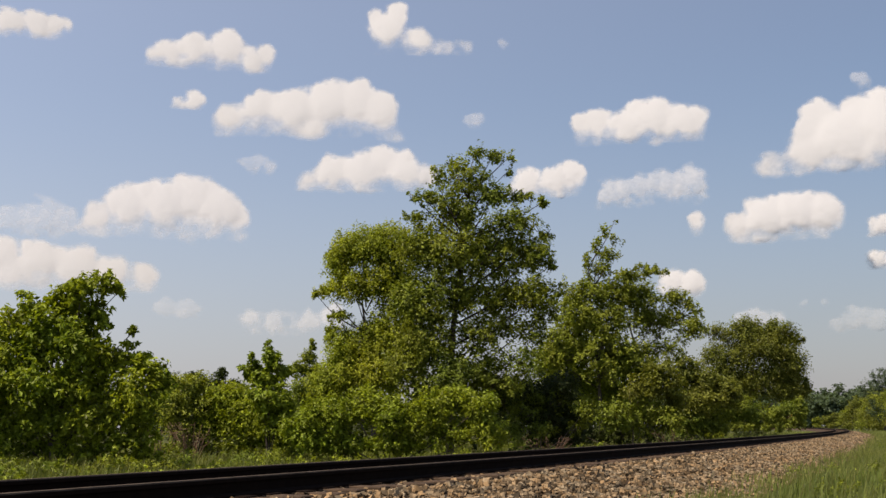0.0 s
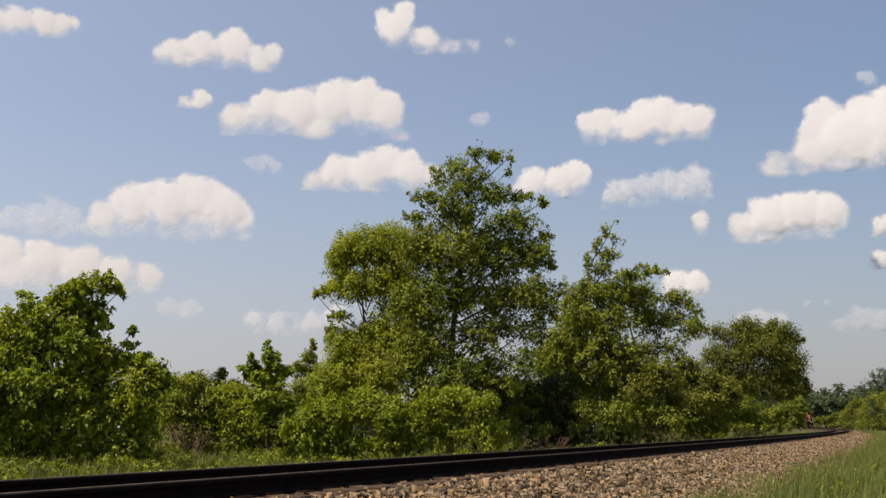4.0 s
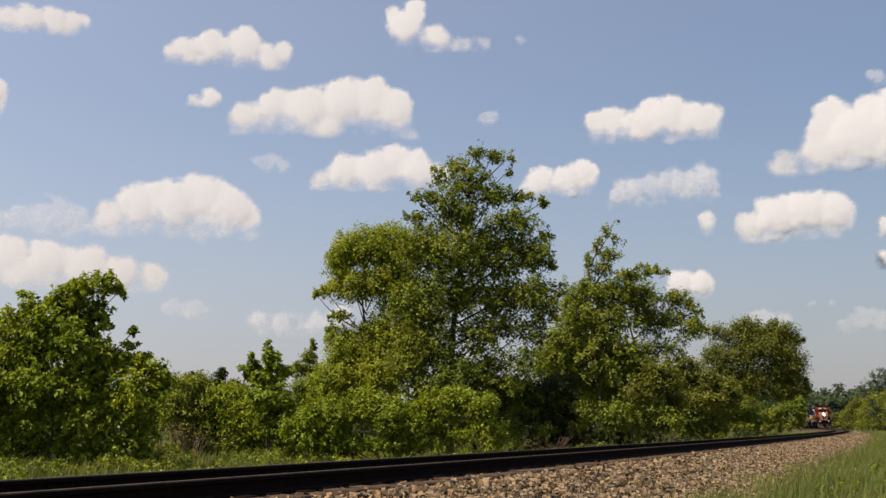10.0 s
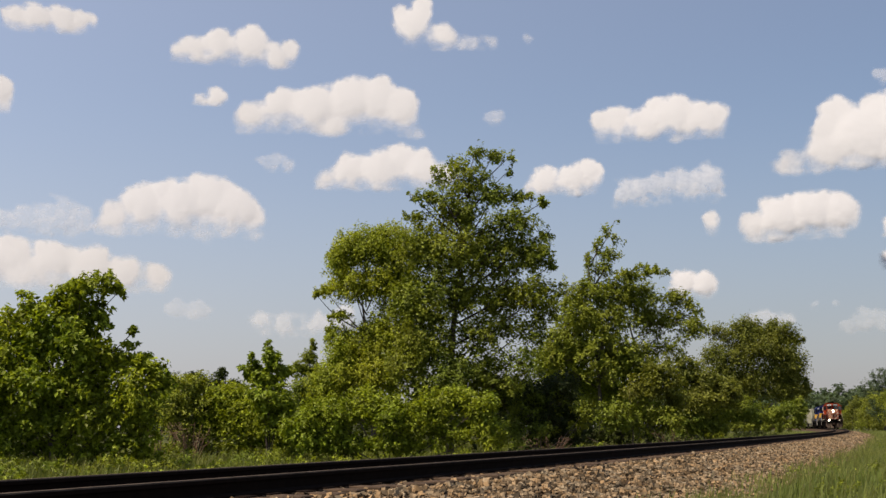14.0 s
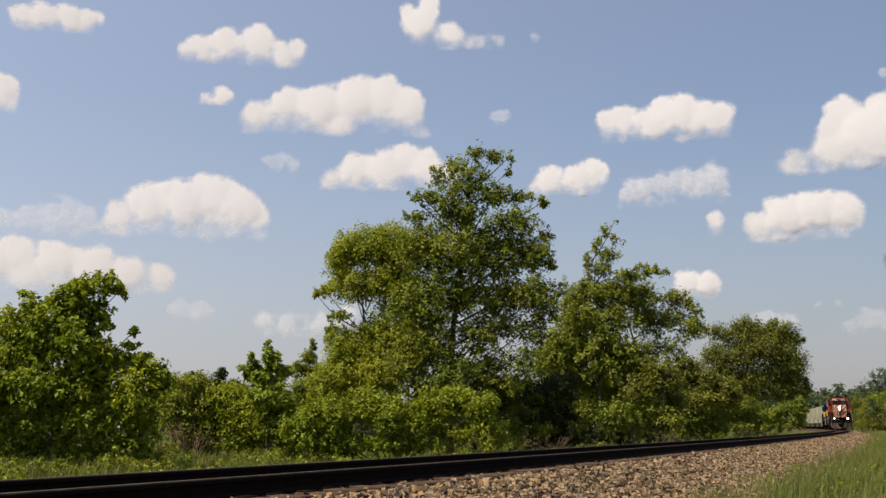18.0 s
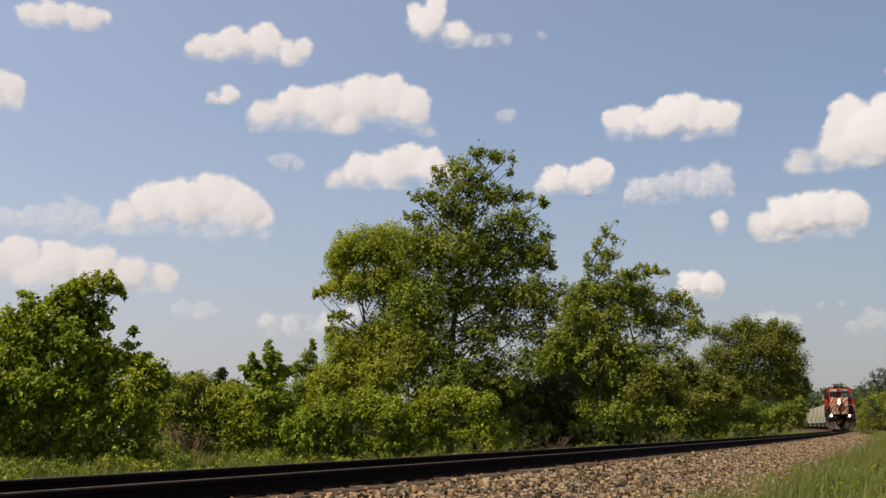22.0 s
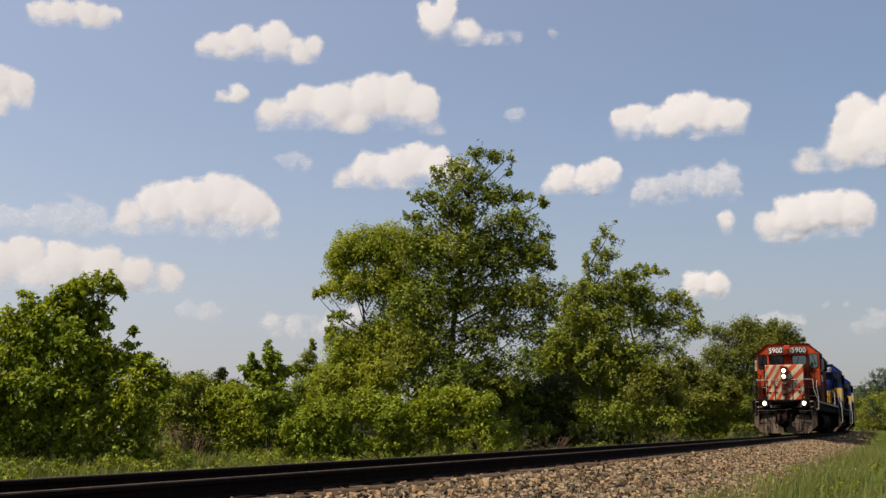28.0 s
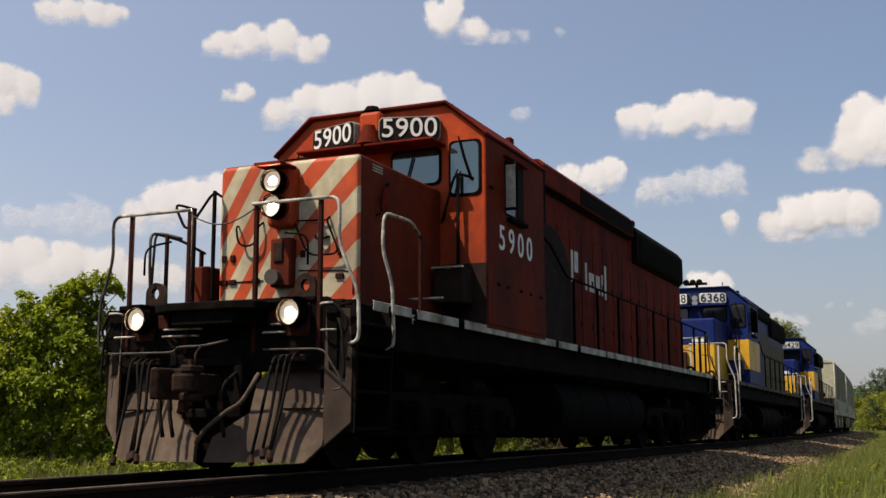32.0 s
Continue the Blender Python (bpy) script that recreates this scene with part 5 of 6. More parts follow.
        box(b, 0.05, 0.20, -0.62, -0.40, 0.70, 0.78, 0.02, 1)
        box(b, -0.24, -0.19, -0.62, -0.42, 0.80, 0.94, 0.02, 1)
        cp = part("coupler", b, DARK_IRON, P, "rusty knuckle coupler with an open knuckle")
        cp.matrix_basis = e.matrix_basis @ pose(-0.06 * flip, 0, 0)
        part("knuckle", prism(bmesh.new(), [(0.06, -0.46), (0.19, -0.46), (0.22, -0.62), (0.18, -0.72), (0.08, -0.76), (0.03, -0.70), (0.10, -0.64)], "z", 0.79, 0.96, 0.025), DARK_IRON, cp)
        part("knuckle_pin", disc(bmesh.new(), (0.13, -0.54, 0.66), (0, 0, 1), 0.03, 0.43, 10), DARK_IRON, cp)
        part("lock_lift", boxed(-0.05, 0.03, -0.50, -0.40, 0.60, 0.72, 0.015, 1), RUST, cp)
        b = boxed(-0.36, 0.36, -0.10, 0.04, 1.06, 1.14, 0.02)
        box(b, -0.36, -0.26, -0.10, 0.04, 0.58, 1.08, 0.02)
        box(b, 0.26, 0.36, -0.10, 0.04, 0.58, 1.08, 0.02)
        box(b, -0.36, 0.36, -0.10, 0.04, 0.54, 0.64, 0.02)
        part("draft_pocket", b, BLACK, e)
        part("pocket_back", boxed(-0.45, 0.45, 0.03, 0.12, 0.14, 1.1), BLACK, e)
        rod("cut_lever", [(-1.32, -0.08, 1.22), (-0.55, -0.10, 1.21), (-0.42, -0.14, 1.22), (-0.28, -0.30, 1.25), (0.10, -0.40, 1.24), (0.36, -0.36, 1.29)], 0.012, OLD_PIPE, e)
        rod("cut_lever", [(0.60, -0.10, 1.21), (1.28, -0.10, 1.20), (1.35, -0.10, 1.08), (1.45, -0.06, 0.91), (1.46, -0.05, 0.82), (1.36, -0.05, 0.81)], 0.011, OLD_PIPE, e)
        for x0, x1, z in ((-1.30, -1.04, 1.39), (-0.66, -0.20, 1.45), (-0.68, -0.24, 1.38), (0.54, 0.78, 1.38), (0.64, 0.80, 1.46), (1.20, 1.36, 1.385), (-1.30, -0.95, 1.215), (-0.88, -0.54, 1.215)):
            rod("grab_iron", [(x0, 0.0, z), (x0 + 0.02, -0.06, z), (x1 - 0.02, -0.06, z), (x1, 0.0, z)], 0.011, PIPE, e)
        rod("lever_chain", [(0.10, -0.42, 1.24), (0.10, -0.52, 1.16), (0.12, -0.54, 1.06)], 0.012, DARK_IRON, e)
        rod("brake_pipe", [(0.62, -0.20, 0.97), (0.60, -0.30, 0.84), (0.53, -0.36, 0.68), (0.40, -0.38, 0.62), (0.15, -0.40, 0.44), (0.05, -0.40, 0.30)], 0.022, PLOW, e)
        for x in (-0.42, -0.30, 0.30):
            rod("air_hose", [(x, -0.08, 1.0), (x - 0.04, -0.30, 0.86), (x - 0.02, -0.34, 0.60), (x + 0.05, -0.36, 0.36)], 0.02, RUBBER, e)
            part("hose_coupling", disc(bmesh.new(), (x - 0.03, -0.33, 0.70), (0.1, 0.0, -1), 0.03, 0.08, 8), DARK_IRON, e)
        rng = random.Random(3)
        for sx in (-1, 1):
            for k in range(4):
                x = sx * (0.74 + 0.075 * k)
                zt = 1.14 + 0.01 * k
                zb = rng.uniform(0.18, 0.26)
                sag = rng.uniform(-0.10, 0.04)
                rod("air_hose", [(x, -0.03, zt), (x, -0.15, zt - 0.03), (x + sag * sx, -0.2, 0.65), (x + sag * 1.5 * sx, -0.32, zb)], 0.016, RUBBER, e)
                part("hose_coupling", disc(bmesh.new(), (x + sag * 1.5 * sx, -0.33, zb - 0.02), (0.3, -0.4, -0.6), 0.03, 0.09, 8), DARK_IRON, e)
            part("hose_rack", boxed(*sorted((sx * 0.68, sx * 1.05)), -0.06, 0.03, 1.09, 1.16, 0.015, 1), DARK_IRON, e)
            # lifting lug with its eye
            b = bmesh.new()
            arch = [(0.12 * math.cos(math.pi * i / 8), 1.86 + 0.12 * math.sin(math.pi * i / 8)) for i in range(9)]
            eye = [(0.05 * math.cos(math.pi * i / 8), 1.86 + 0.06 * math.sin(math.pi * i / 8)) for i in range(9)]
            for h in (arch[:5] + [(0.0, 1.86 + 0.06)] + eye[:4][::-1], arch[4:] + eye[5:][::-1] + [(0.0, 1.86 + 0.06)]):
                prism(b, [(sx * 0.92 + x, z) for x, z in h], "y", 0.14, 0.20)
            low = [(0.05 * math.cos(math.pi * i / 8), 1.86 - 0.06 * math.sin(math.pi * i / 8)) for i in range(9)]
            for h in ([(0.12, 1.60), (0.12, 1.86)] + low[:5] + [(0.0, 1.60)], [(0.0, 1.60)] + low[4:] + [(-0.12, 1.86), (-0.12, 1.60)]):
                prism(b, [(sx * 0.92 + x, z) for x, z in h], "y", 0.14, 0.20)
            lug = part("lifting_lug", b, DARK_IRON, P, "rust-brown lifting lug with an eye")
            lug.matrix_basis = e.matrix_basis.copy()
            # ditch lights
            b = bmesh.new()
            disc(b, (sx * 0.92, -0.022, 1.56), (0, 1, 0), 0.15, 0.12, 24, 0.10)
            box(b, sx * 0.92 - 0.10, sx * 0.92 + 0.10, -0.18, 0.10, 1.70, 1.715, 0.01, 1)
            dl = part("ditch_light", b, BLACK, P)
            dl.matrix_basis = e.matrix_basis.copy()
            part("rim", bowl((sx * 0.92, -0.19, 1.56), 0.125, 0.108, 0.17), BOWL, dl)
            part("lens", ring((sx * 0.92, -0.14, 1.56), 0.114, 0.05, 0.012), LENS_ON if (flip > 0 and c["lit"]) else CHROME, dl, "lit ditch light lens" if c["lit"] else "")
            part("bulb", disc(bmesh.new(), (sx * 0.92, -0.115, 1.56), (0, 1, 0), 0.031, 0.02, 16), HEAD_ON if (flip > 0 and c["lit"]) else CHROME, dl)
            # corner steps and their side plate
            for k, z in enumerate((0.42, 0.78, 1.14, 1.45)):
                part("step", boxed(*sorted((sx * (1.05 + 0.03 * k), sx * 1.5)), 0.18, 0.88, z, z + 0.035, 0.006, 1), BLACK, e)
            for y in (0.14, 0.90):
                part("step_plate", prism(bmesh.new(), [(sx * 1.12, 0.40), (sx * 1.5, 0.40), (sx * 1.54, DECK - 0.04), (sx * 1.12, DECK - 0.04)], "y", y - 0.015, y + 0.015, 0.004), BLACK, e)
            # front railing: posts and bent pipes
            hr = c["pipe"]
            far = OLD_PIPE if (sx < 0 and c["lit"]) else hr
            for x in (0.41, 1.16):
                part("stanchion", boxed(sx * x - 0.024, sx * x + 0.024, 0.0, 0.045, 1.2, 2.70, 0.008, 1), MAROON if c["lit"] else hr, e)
            rod("handrail", [(sx * 0.38, -0.01, 2.70), (sx * 1.28, -0.01, 2.70)], 0.019, hr, e)
            rod("handrail", [(sx * 1.27, -0.01, 2.70), (sx * 1.34, -0.01, 2.69), (sx * 1.39, -0.01, 2.63), (sx * 1.38, 0.0, 2.24), (sx * 1.50, 0.03, 1.92), (sx * 1.57, 0.05, 1.75), (sx * 1.58, 0.06, c["low"]), (sx * 1.46, 0.06, c["low"] - 0.03)], 0.018, far, e)
            rod("handrail", [(sx * 1.45, 1.75, 2.55), (sx * 1.52, 1.35, 2.66), (sx * 1.49, 0.75, 2.66), (sx * 1.48, 0.74, 2.27), (sx * 1.54, 0.85, 1.92), (sx * 1.54, 0.9, c["low"]), (sx * 1.45, 0.9, c["low"] - 0.04)], 0.018, far, e)
            part("stanchion", boxed(sx * 1.47 - 0.02, sx * 1.47 + 0.02, 1.68, 1.73, DECK, 2.58, 0.006, 1), MAROON if c["lit"] else hr, e)
            rod("grab_iron", [(sx * 1.0, 0.05, 2.05), (sx * 1.0, 0.05, 2.35), (sx * 0.7, 0.1, 2.4)], 0.012, BLACK, e)
            b = tube(bmesh.new(), [Vector((sx * 0.41, 0.0, 2.66)).lerp(Vector((0, 0.0, 2.66)), i / 6) - Vector((0, 0, 0.14 * math.sin(math.pi * i / 12))) for i in range(7)], 0.008, 5)
            part("chain", b, GREY, e)
        jb = part("jumper_socket", boxed(-0.22, 0.05, 1.27, 1.41, 2.02, 2.58, 0.02, 1), GRIMY_SHADE_RED if c["lit"] else RUST, e)
        part("jumper_plug", boxed(-0.17, -0.04, 1.25, 1.28, 2.30, 2.53, 0.01, 1), DARK_IRON, jb)
        part("jumper_cap", disc(bmesh.new(), (-0.15, 1.19, 2.13), (0, 1, 0), 0.09, 0.10, 14), GREY, e)
    # short hood
    nose = part("short_hood", boxed(-0.93, 0.93, 1.42, 3.69, DECK, 3.52, 0.06, 3), c["nose"], P)
    part("nose_panel", boxed(-0.925, 0.925, 1.40, 1.50, DECK + 0.015, 3.50, 0.045, 3), c["nose_front"], nose, c.get("nose_label", ""))
    if c.get("nose_top"):
        part("nose_top", boxed(-0.94, 0.94, 1.392, 3.68, 2.75, 3.535, 0.06, 3), c["nose_top"], nose)
    if c["lit"]:
        part("stanchion", boxed(-0.955, -0.915, 1.28, 1.32, DECK, 3.21, 0.006, 1), BLACK, P)
        part("stanchion", boxed(-1.31, -1.27, 0.88, 0.92, DECK, 2.65, 0.006, 1), MAROON, P)
        rod("handrail", [(-0.92, 1.42, 3.16), (-0.935, 1.28, 3.20), (-1.25, 1.2, 2.72), (-1.44, 1.2, 3.08), (-1.12, 1.2, 2.98)], 0.017, BLACK, P)
        part("stanchion", boxed(-1.16, -1.12, 1.18, 1.22, DECK, 3.0, 0.006, 1), BLACK, P)
        rod("handrail", [(-1.49, 0.9, 2.08), (-1.46, 0.9, 2.68), (-1.29, 0.9, 2.65), (-1.10, 0.92, 2.59)], 0.016, OLD_PIPE, P)
        part("sand_box", boxed(-1.24, -1.0, 1.3, 1.7, DECK, 2.32, 0.02, 1), GRIMY_SHADE_RED, P)
        hl = part("headlight_case", boxed(-0.16, 0.16, 1.20, 1.45, 2.70, 3.42, 0.06, 3), red, P)
        part("headlight_visor", boxed(-0.18, 0.18, 0.95, 1.3, 3.36, 3.40, 0.01, 1), dull, hl)
        for z in (3.20, 2.91):
            part("bezel", disc(bmesh.new(), (0, 1.162, z), (0, 1, 0), 0.138, 0.10, 24), dull, hl)
            part("rim", bowl((0, 1.03, z), 0.125, 0.108, 0.132), BOWL, hl)
            part("lens", ring((0, 1.075, z), 0.114, 0.05, 0.012), LENS_ON, hl, "lit headlight lens")
            part("bulb", disc(bmesh.new(), (0, 1.10, z), (0, 1, 0), 0.031, 0.02, 16), HEAD_ON, hl)
        rod("grab_iron", [(-0.66, 1.40, 2.78), (-0.64, 1.32, 2.76), (-0.60, 1.32, 2.53), (-0.38, 1.32, 2.52), (-0.34, 1.32, 2.74), (-0.32, 1.40, 2.80)], 0.012, BLACK, nose)
        rod("grab_iron", [(0.12, 1.40, 2.80), (0.14, 1.32, 2.77), (0.33, 1.32, 2.36), (0.74, 1.32, 2.36), (0.56, 1.32, 2.76), (0.56, 1.40, 2.80)], 0.012, BLACK, nose)
        rod("grab_iron", [(0.14, 1.36, 2.78), (0.55, 1.36, 2.76)], 0.010, BLACK, nose)
        rod("hook_iron", [(0.38, 1.40, 2.60), (0.42, 1.33, 2.55), (0.50, 1.33, 2.54), (0.56, 1.40, 2.58)], 0.012, BLACK, nose)
        rod("door_edge", [(0.17, 1.395, 2.21), (0.87, 1.395, 2.17), (0.87, 1.395, 1.90)], 0.007, BLACK, nose)
        rod("door_edge", [(-0.87, 1.395, 2.12), (-0.30, 1.395, 2.12)], 0.007, BLACK, nose)
        for x in (-0.84, -0.72, -0.40, 0.22, 0.70):
            part("hinge", boxed(x - 0.05, x + 0.05, 1.375, 1.41, 2.09, 2.15, 0.006, 1), MAROON, nose)
            part("hinge", boxed(x - 0.03, x + 0.03, 1.375, 1.41, 2.36, 2.44, 0.006, 1), MAROON, nose)
        part("sand_filler", disc(bmesh.new(), (0.92, 2.0, 3.05), (1, 0, 0), 0.11, 0.03, 16), dull, nose)
        rod("grab_iron", [(0.93, 1.82, 2.86), (1.0, 1.82, 2.88), (1.0, 1.82, 3.10), (1.0, 1.90, 3.24), (1.0, 2.02, 3.28), (0.93, 2.1, 3.26)], 0.013, MAROON, nose)
        for k in range(3):
            part("stencil_bar", boxed(0.93, 0.934, 1.72, 1.98, 3.37 + 0.033 * k, 3.387 + 0.033 * k), STRIPE, nose, "pale bar of unreadable stencilling")
    else:
        part("side_emblem", boxed(0.28, 0.62, 1.384, 1.392, 2.85, 3.0, 0.01, 1), LIT_WHITE, nose, "white lettering bar")
    # cab
    out = [(-1.56, DECK), (1.56, DECK), (1.56, 4.21), (1.0, 4.66), (-1.0, 4.66), (-1.56, 4.21)]
    cab = part("cab", prism(bmesh.new(), out, "y", 3.67, 5.95, 0.025), red, P)
    roof = [(-1.60, 4.18), (-1.02, 4.67), (1.02, 4.67), (1.60, 4.18), (1.60, 4.215), (1.03, 4.705), (-1.03, 4.705), (-1.60, 4.215)]
    part("cab_roof", prism(bmesh.new(), roof, "y", 3.60, 6.05, 0.008), dull, cab)
    for sx in (-1, 1):
        # red engine: a darker panel over the whole side stands for its shade
        if c["lower"]:
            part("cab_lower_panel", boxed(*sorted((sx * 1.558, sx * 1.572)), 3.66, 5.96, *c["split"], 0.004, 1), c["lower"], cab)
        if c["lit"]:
            part("cab_front_lower", boxed(*sorted((sx * 0.94, sx * 1.57)), 3.648, 3.675, DECK, 2.52, 0.004, 1), CABINET, cab, "dark brown lower part of the cab front")
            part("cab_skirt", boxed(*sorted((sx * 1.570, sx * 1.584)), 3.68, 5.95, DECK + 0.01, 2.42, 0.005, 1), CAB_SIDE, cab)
            for y in (4.05, 4.40, 4.90, 5.30, 5.75):
                part("latch", boxed(*sorted((sx * 1.58, sx * 1.592)), y - 0.05, y + 0.05, 2.26, 2.30, 0.004, 1), BLACK, cab)
        if c["lower"] and not c["lit"]:
            part("cab_front_lower", boxed(*sorted((sx * 0.94, sx * 1.57)), 3.648, 3.675, *c["split"], 0.004, 1), c["lower"], cab)
        # red engine: left panes take darker glass in place of the visor's shade
        pane(P, [(sx * x, z) for x, z in rounded(1.08, 1.47, 3.44, 4.12, 0.07)], "y", 3.668, -1, PANE if c["lit"] and sx > 0 else DARK_PANE, BLACK, "door_window")
        pane(P, [(sx * x, z) for x, z in rounded(0.24, 0.91, 3.62, 4.06, 0.08)], "y", 3.668, -1, PANE if c["lit"] and sx > 0 else DARK_PANE, BLACK, "windshield")
        rod("wiper", [(sx * 1.2, 3.63, 4.2), (sx * 1.26, 3.62, 3.95), (sx * 1.38, 3.62, 3.6)], 0.012, BLACK, cab)
        rod("wiper", [(sx * 0.45, 3.62, 3.62), (sx * 0.55, 3.62, 3.98)], 0.012, BLACK, cab)
        # visor over the windshields, number boards
        nb = part("number_board", prism(bmesh.new(), rounded(-0.40, 0.40, -0.155, 0.155, 0.06), "y", -0.05, 0.24, 0.012), c["board"], P)
        nb.matrix_basis = pose(sx * 0.56, 3.50, 4.33, 0, 0, sx * 18)
        part("board_rim", prism(bmesh.new(), rounded(-0.409, 0.409, -0.164, 0.164, 0.066), "y", -0.035, 0.2, 0.006), STRIPE if c["lit"] else GREY, nb, "pale rim round the number board")
        lettering("digit", c["number"], 0.36, c["digits"], nb, pose(0, -0.054, 0, 90, 0, 0), 0.006, 1.02, 0.19, 0.004)
        part("windshield_visor", boxed(*sorted((sx * 0.02, sx * 1.0)), 3.22, 3.68, 4.09, 4.125, 0.008, 1), dull, cab)
        # side windows with drip rail and arm rest
        w = pane(P, rounded(4.36, 4.72, 3.28, 3.98, 0.04), "x", sx * 1.56, sx, DARK_PANE, BLACK, "side_window")
        # black sheet in place of glass stands for the unlit cab interior
        pane(P, rounded(4.84, 5.06, 3.28, 3.98, 0.04), "x", sx * 1.56, sx, RUBBER, BLACK, "side_window")
        part("drip_rail", boxed(*sorted((sx * 1.56, sx * 1.64)), 4.28, 5.14, 4.03, 4.06, 0.008, 1), dull, w)
        part("arm_rest", boxed(*sorted((sx * 1.56, sx * 1.66)), 4.4, 5.05, 3.17, 3.23, 0.015, 1), BLACK, w)
        part("wind_deflector_frame", boxed(*sorted((sx * 1.58, sx * 1.76)), 4.30, 4.325, 3.30, 3.96, 0.01, 1), BLACK, w)
        # red engine: pale paint on the plate imitates the sky mirrored in it
        part("wind_deflector", boxed(*sorted((sx * 1.605, sx * 1.74)), 4.294, 4.301, 3.34, 3.92), STRIPE if c["lit"] else BLACK, w)
        if c["lit"]:
            lettering("digit", c["number"], 0.47, LIT_WHITE, cab, pose(sx * 1.575, 4.75, 2.9, 90, 0, 90 * sx), 0.004, 1.05, 0.36)
        rod("grab_iron", [(sx * 1.21, 3.58, DECK), (sx * 1.21, 3.58, 3.68)], 0.022, BLACK, cab)
        rod("mirror_arm", [(sx * 1.06, 3.4, 3.02), (sx * 1.17, 3.58, 3.70), (sx * 1.34, 3.62, 3.66), (sx * 1.62, 3.8, 3.5)], 0.018, BLACK, cab)
        rod("grab_iron", [(sx * 1.0, 3.62, 3.1), (sx * 1.08, 3.55, 3.4), (sx * 1.2, 3.6, 3.75)], 0.012, BLACK, cab)
        # red engine: this added box is coloured dark for the stairwell's shade
        part("stairwell_box", boxed(*sorted((sx * 0.98, sx * 1.40)), 3.30, 3.66, 1.98, 2.42, 0.02, 1), CABINET if c["lit"] else red, P)
        part("box_edge", boxed(*sorted((sx * 0.97, sx * 1.40)), 3.27, 3.32, 2.42, 2.445, 0.006, 1), PIPE, P)
        part("box_edge", boxed(*sorted((sx * 0.97, sx * 1.42)), 2.60, 2.64, 1.955, 1.98, 0.006, 1), PIPE, P)
    if c["lit"]:
        b = boxed(-0.16, 0.16, 3.42, 3.68, 4.30, 4.62, 0.05)
        bell = part("bell_bracket", b, red, P)
        part("bell", disc(bmesh.new(), (0.0, 3.42, 4.16), (0, 0, 1), 0.17, 0.26, 20, 0.08), dull, bell, "red-painted bell under its bracket")
        part("beacon", disc(bmesh.new(), (-0.05, 3.6, 4.66), (0, 0, 1), 0.13, 0.07, 14, 0.08), BLACK, cab)
    else:
        for x in (-0.25, -0.05, 0.15):
            part("air_horn", disc(bmesh.new(), (x, 4.05, 4.86), (0, -1, 0), 0.03, 0.42, 12, 0.10), BLACK, cab)
        part("horn_bar", boxed(-0.32, 0.32, 4.0, 4.1, 4.82, 4.9, 0.02, 1), BLACK, cab)
        part("horn_post", boxed(-0.04, 0.04, 4.02, 4.08, 4.66, 4.85, 0.01, 1), BLACK, cab)
        for z in (4.36, 4.22):
            part("headlight", disc(bmesh.new(), (0, 3.58, z), (0, 1, 0), 0.09, 0.1, 16), CHROME, cab)
    rod("antenna", [(0.7, 4.6, 4.66), (0.7, 4.6, 4.95)], 0.015, BLACK, cab)
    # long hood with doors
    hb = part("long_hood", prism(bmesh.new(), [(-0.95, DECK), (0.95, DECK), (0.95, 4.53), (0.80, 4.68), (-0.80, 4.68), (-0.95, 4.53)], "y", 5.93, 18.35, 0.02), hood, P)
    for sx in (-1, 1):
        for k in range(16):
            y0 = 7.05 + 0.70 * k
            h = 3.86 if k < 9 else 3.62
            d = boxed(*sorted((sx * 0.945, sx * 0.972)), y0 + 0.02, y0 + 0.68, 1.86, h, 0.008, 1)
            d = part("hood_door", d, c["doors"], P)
            for z in (2.25, 3.05):
                part("latch", boxed(*sorted((sx * 0.97, sx * 0.995)), y0 + 0.60, y0 + 0.66, z - 0.05, z + 0.05, 0.006, 1), MAROON, d)
            if k % 2:
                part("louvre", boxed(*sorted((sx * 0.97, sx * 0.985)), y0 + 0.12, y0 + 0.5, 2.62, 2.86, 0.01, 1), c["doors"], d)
        # central air intake and dynamic brake blister
        o = [(sx * 0.93, 4.30), (sx * 1.05, 4.37), (sx * 1.05, 4.70), (sx * 0.95, 4.80), (sx * 0.5, 4.82)]
        part("dynamic_brake_housing", prism(bmesh.new(), o, "y", 7.6, 13.4, 0.02), c["upper"], hb)
        part("intake_grille", boxed(*sorted((sx * 1.046, sx * 1.062)), 9.6, 13.3, 4.40, 4.68, 0.004, 1), GRILLE, hb)
        part("brake_grid_screen", prism(bmesh.new(), [(sx * 0.955, 4.29), (sx * 1.05, 4.35), (sx * 1.06, 4.34), (sx * 0.962, 4.275)], "y", 7.7, 13.3), GRILLE, hb)
        o = [(sx * 0.93, 3.84), (sx * 1.07, 3.93), (sx * 1.07, 4.52), (sx * 0.95, 4.68), (sx * 0.5, 4.70)]
        part("radiator_housing", prism(bmesh.new(), o, "y", 13.6, 18.2, 0.02), GRILLE, hb)
        gr = part("radiator_grille", boxed(*sorted((sx * 1.066, sx * 1.08)), 13.8, 18.05, 3.95, 4.47, 0.004, 1), GRILLE, P)
        for k in range(8):
            part("shutter", boxed(*sorted((sx * 1.076, sx * 1.09)), 13.82, 18.03, 3.98 + 0.06 * k, 4.005 + 0.06 * k), BLACK, gr)
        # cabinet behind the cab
        part("battery_cabinet", prism(bmesh.new(), [(6.32, DECK), (7.72, DECK), (7.72, 2.62), (7.62, 2.98), (7.40, 3.26), (7.05, 3.44), (6.70, 3.50), (6.32, 3.50)], "x", sx * 0.9, sx * 1.44, 0.02), c["cabinet"], P, "rounded dark brown cabinet behind the cab")
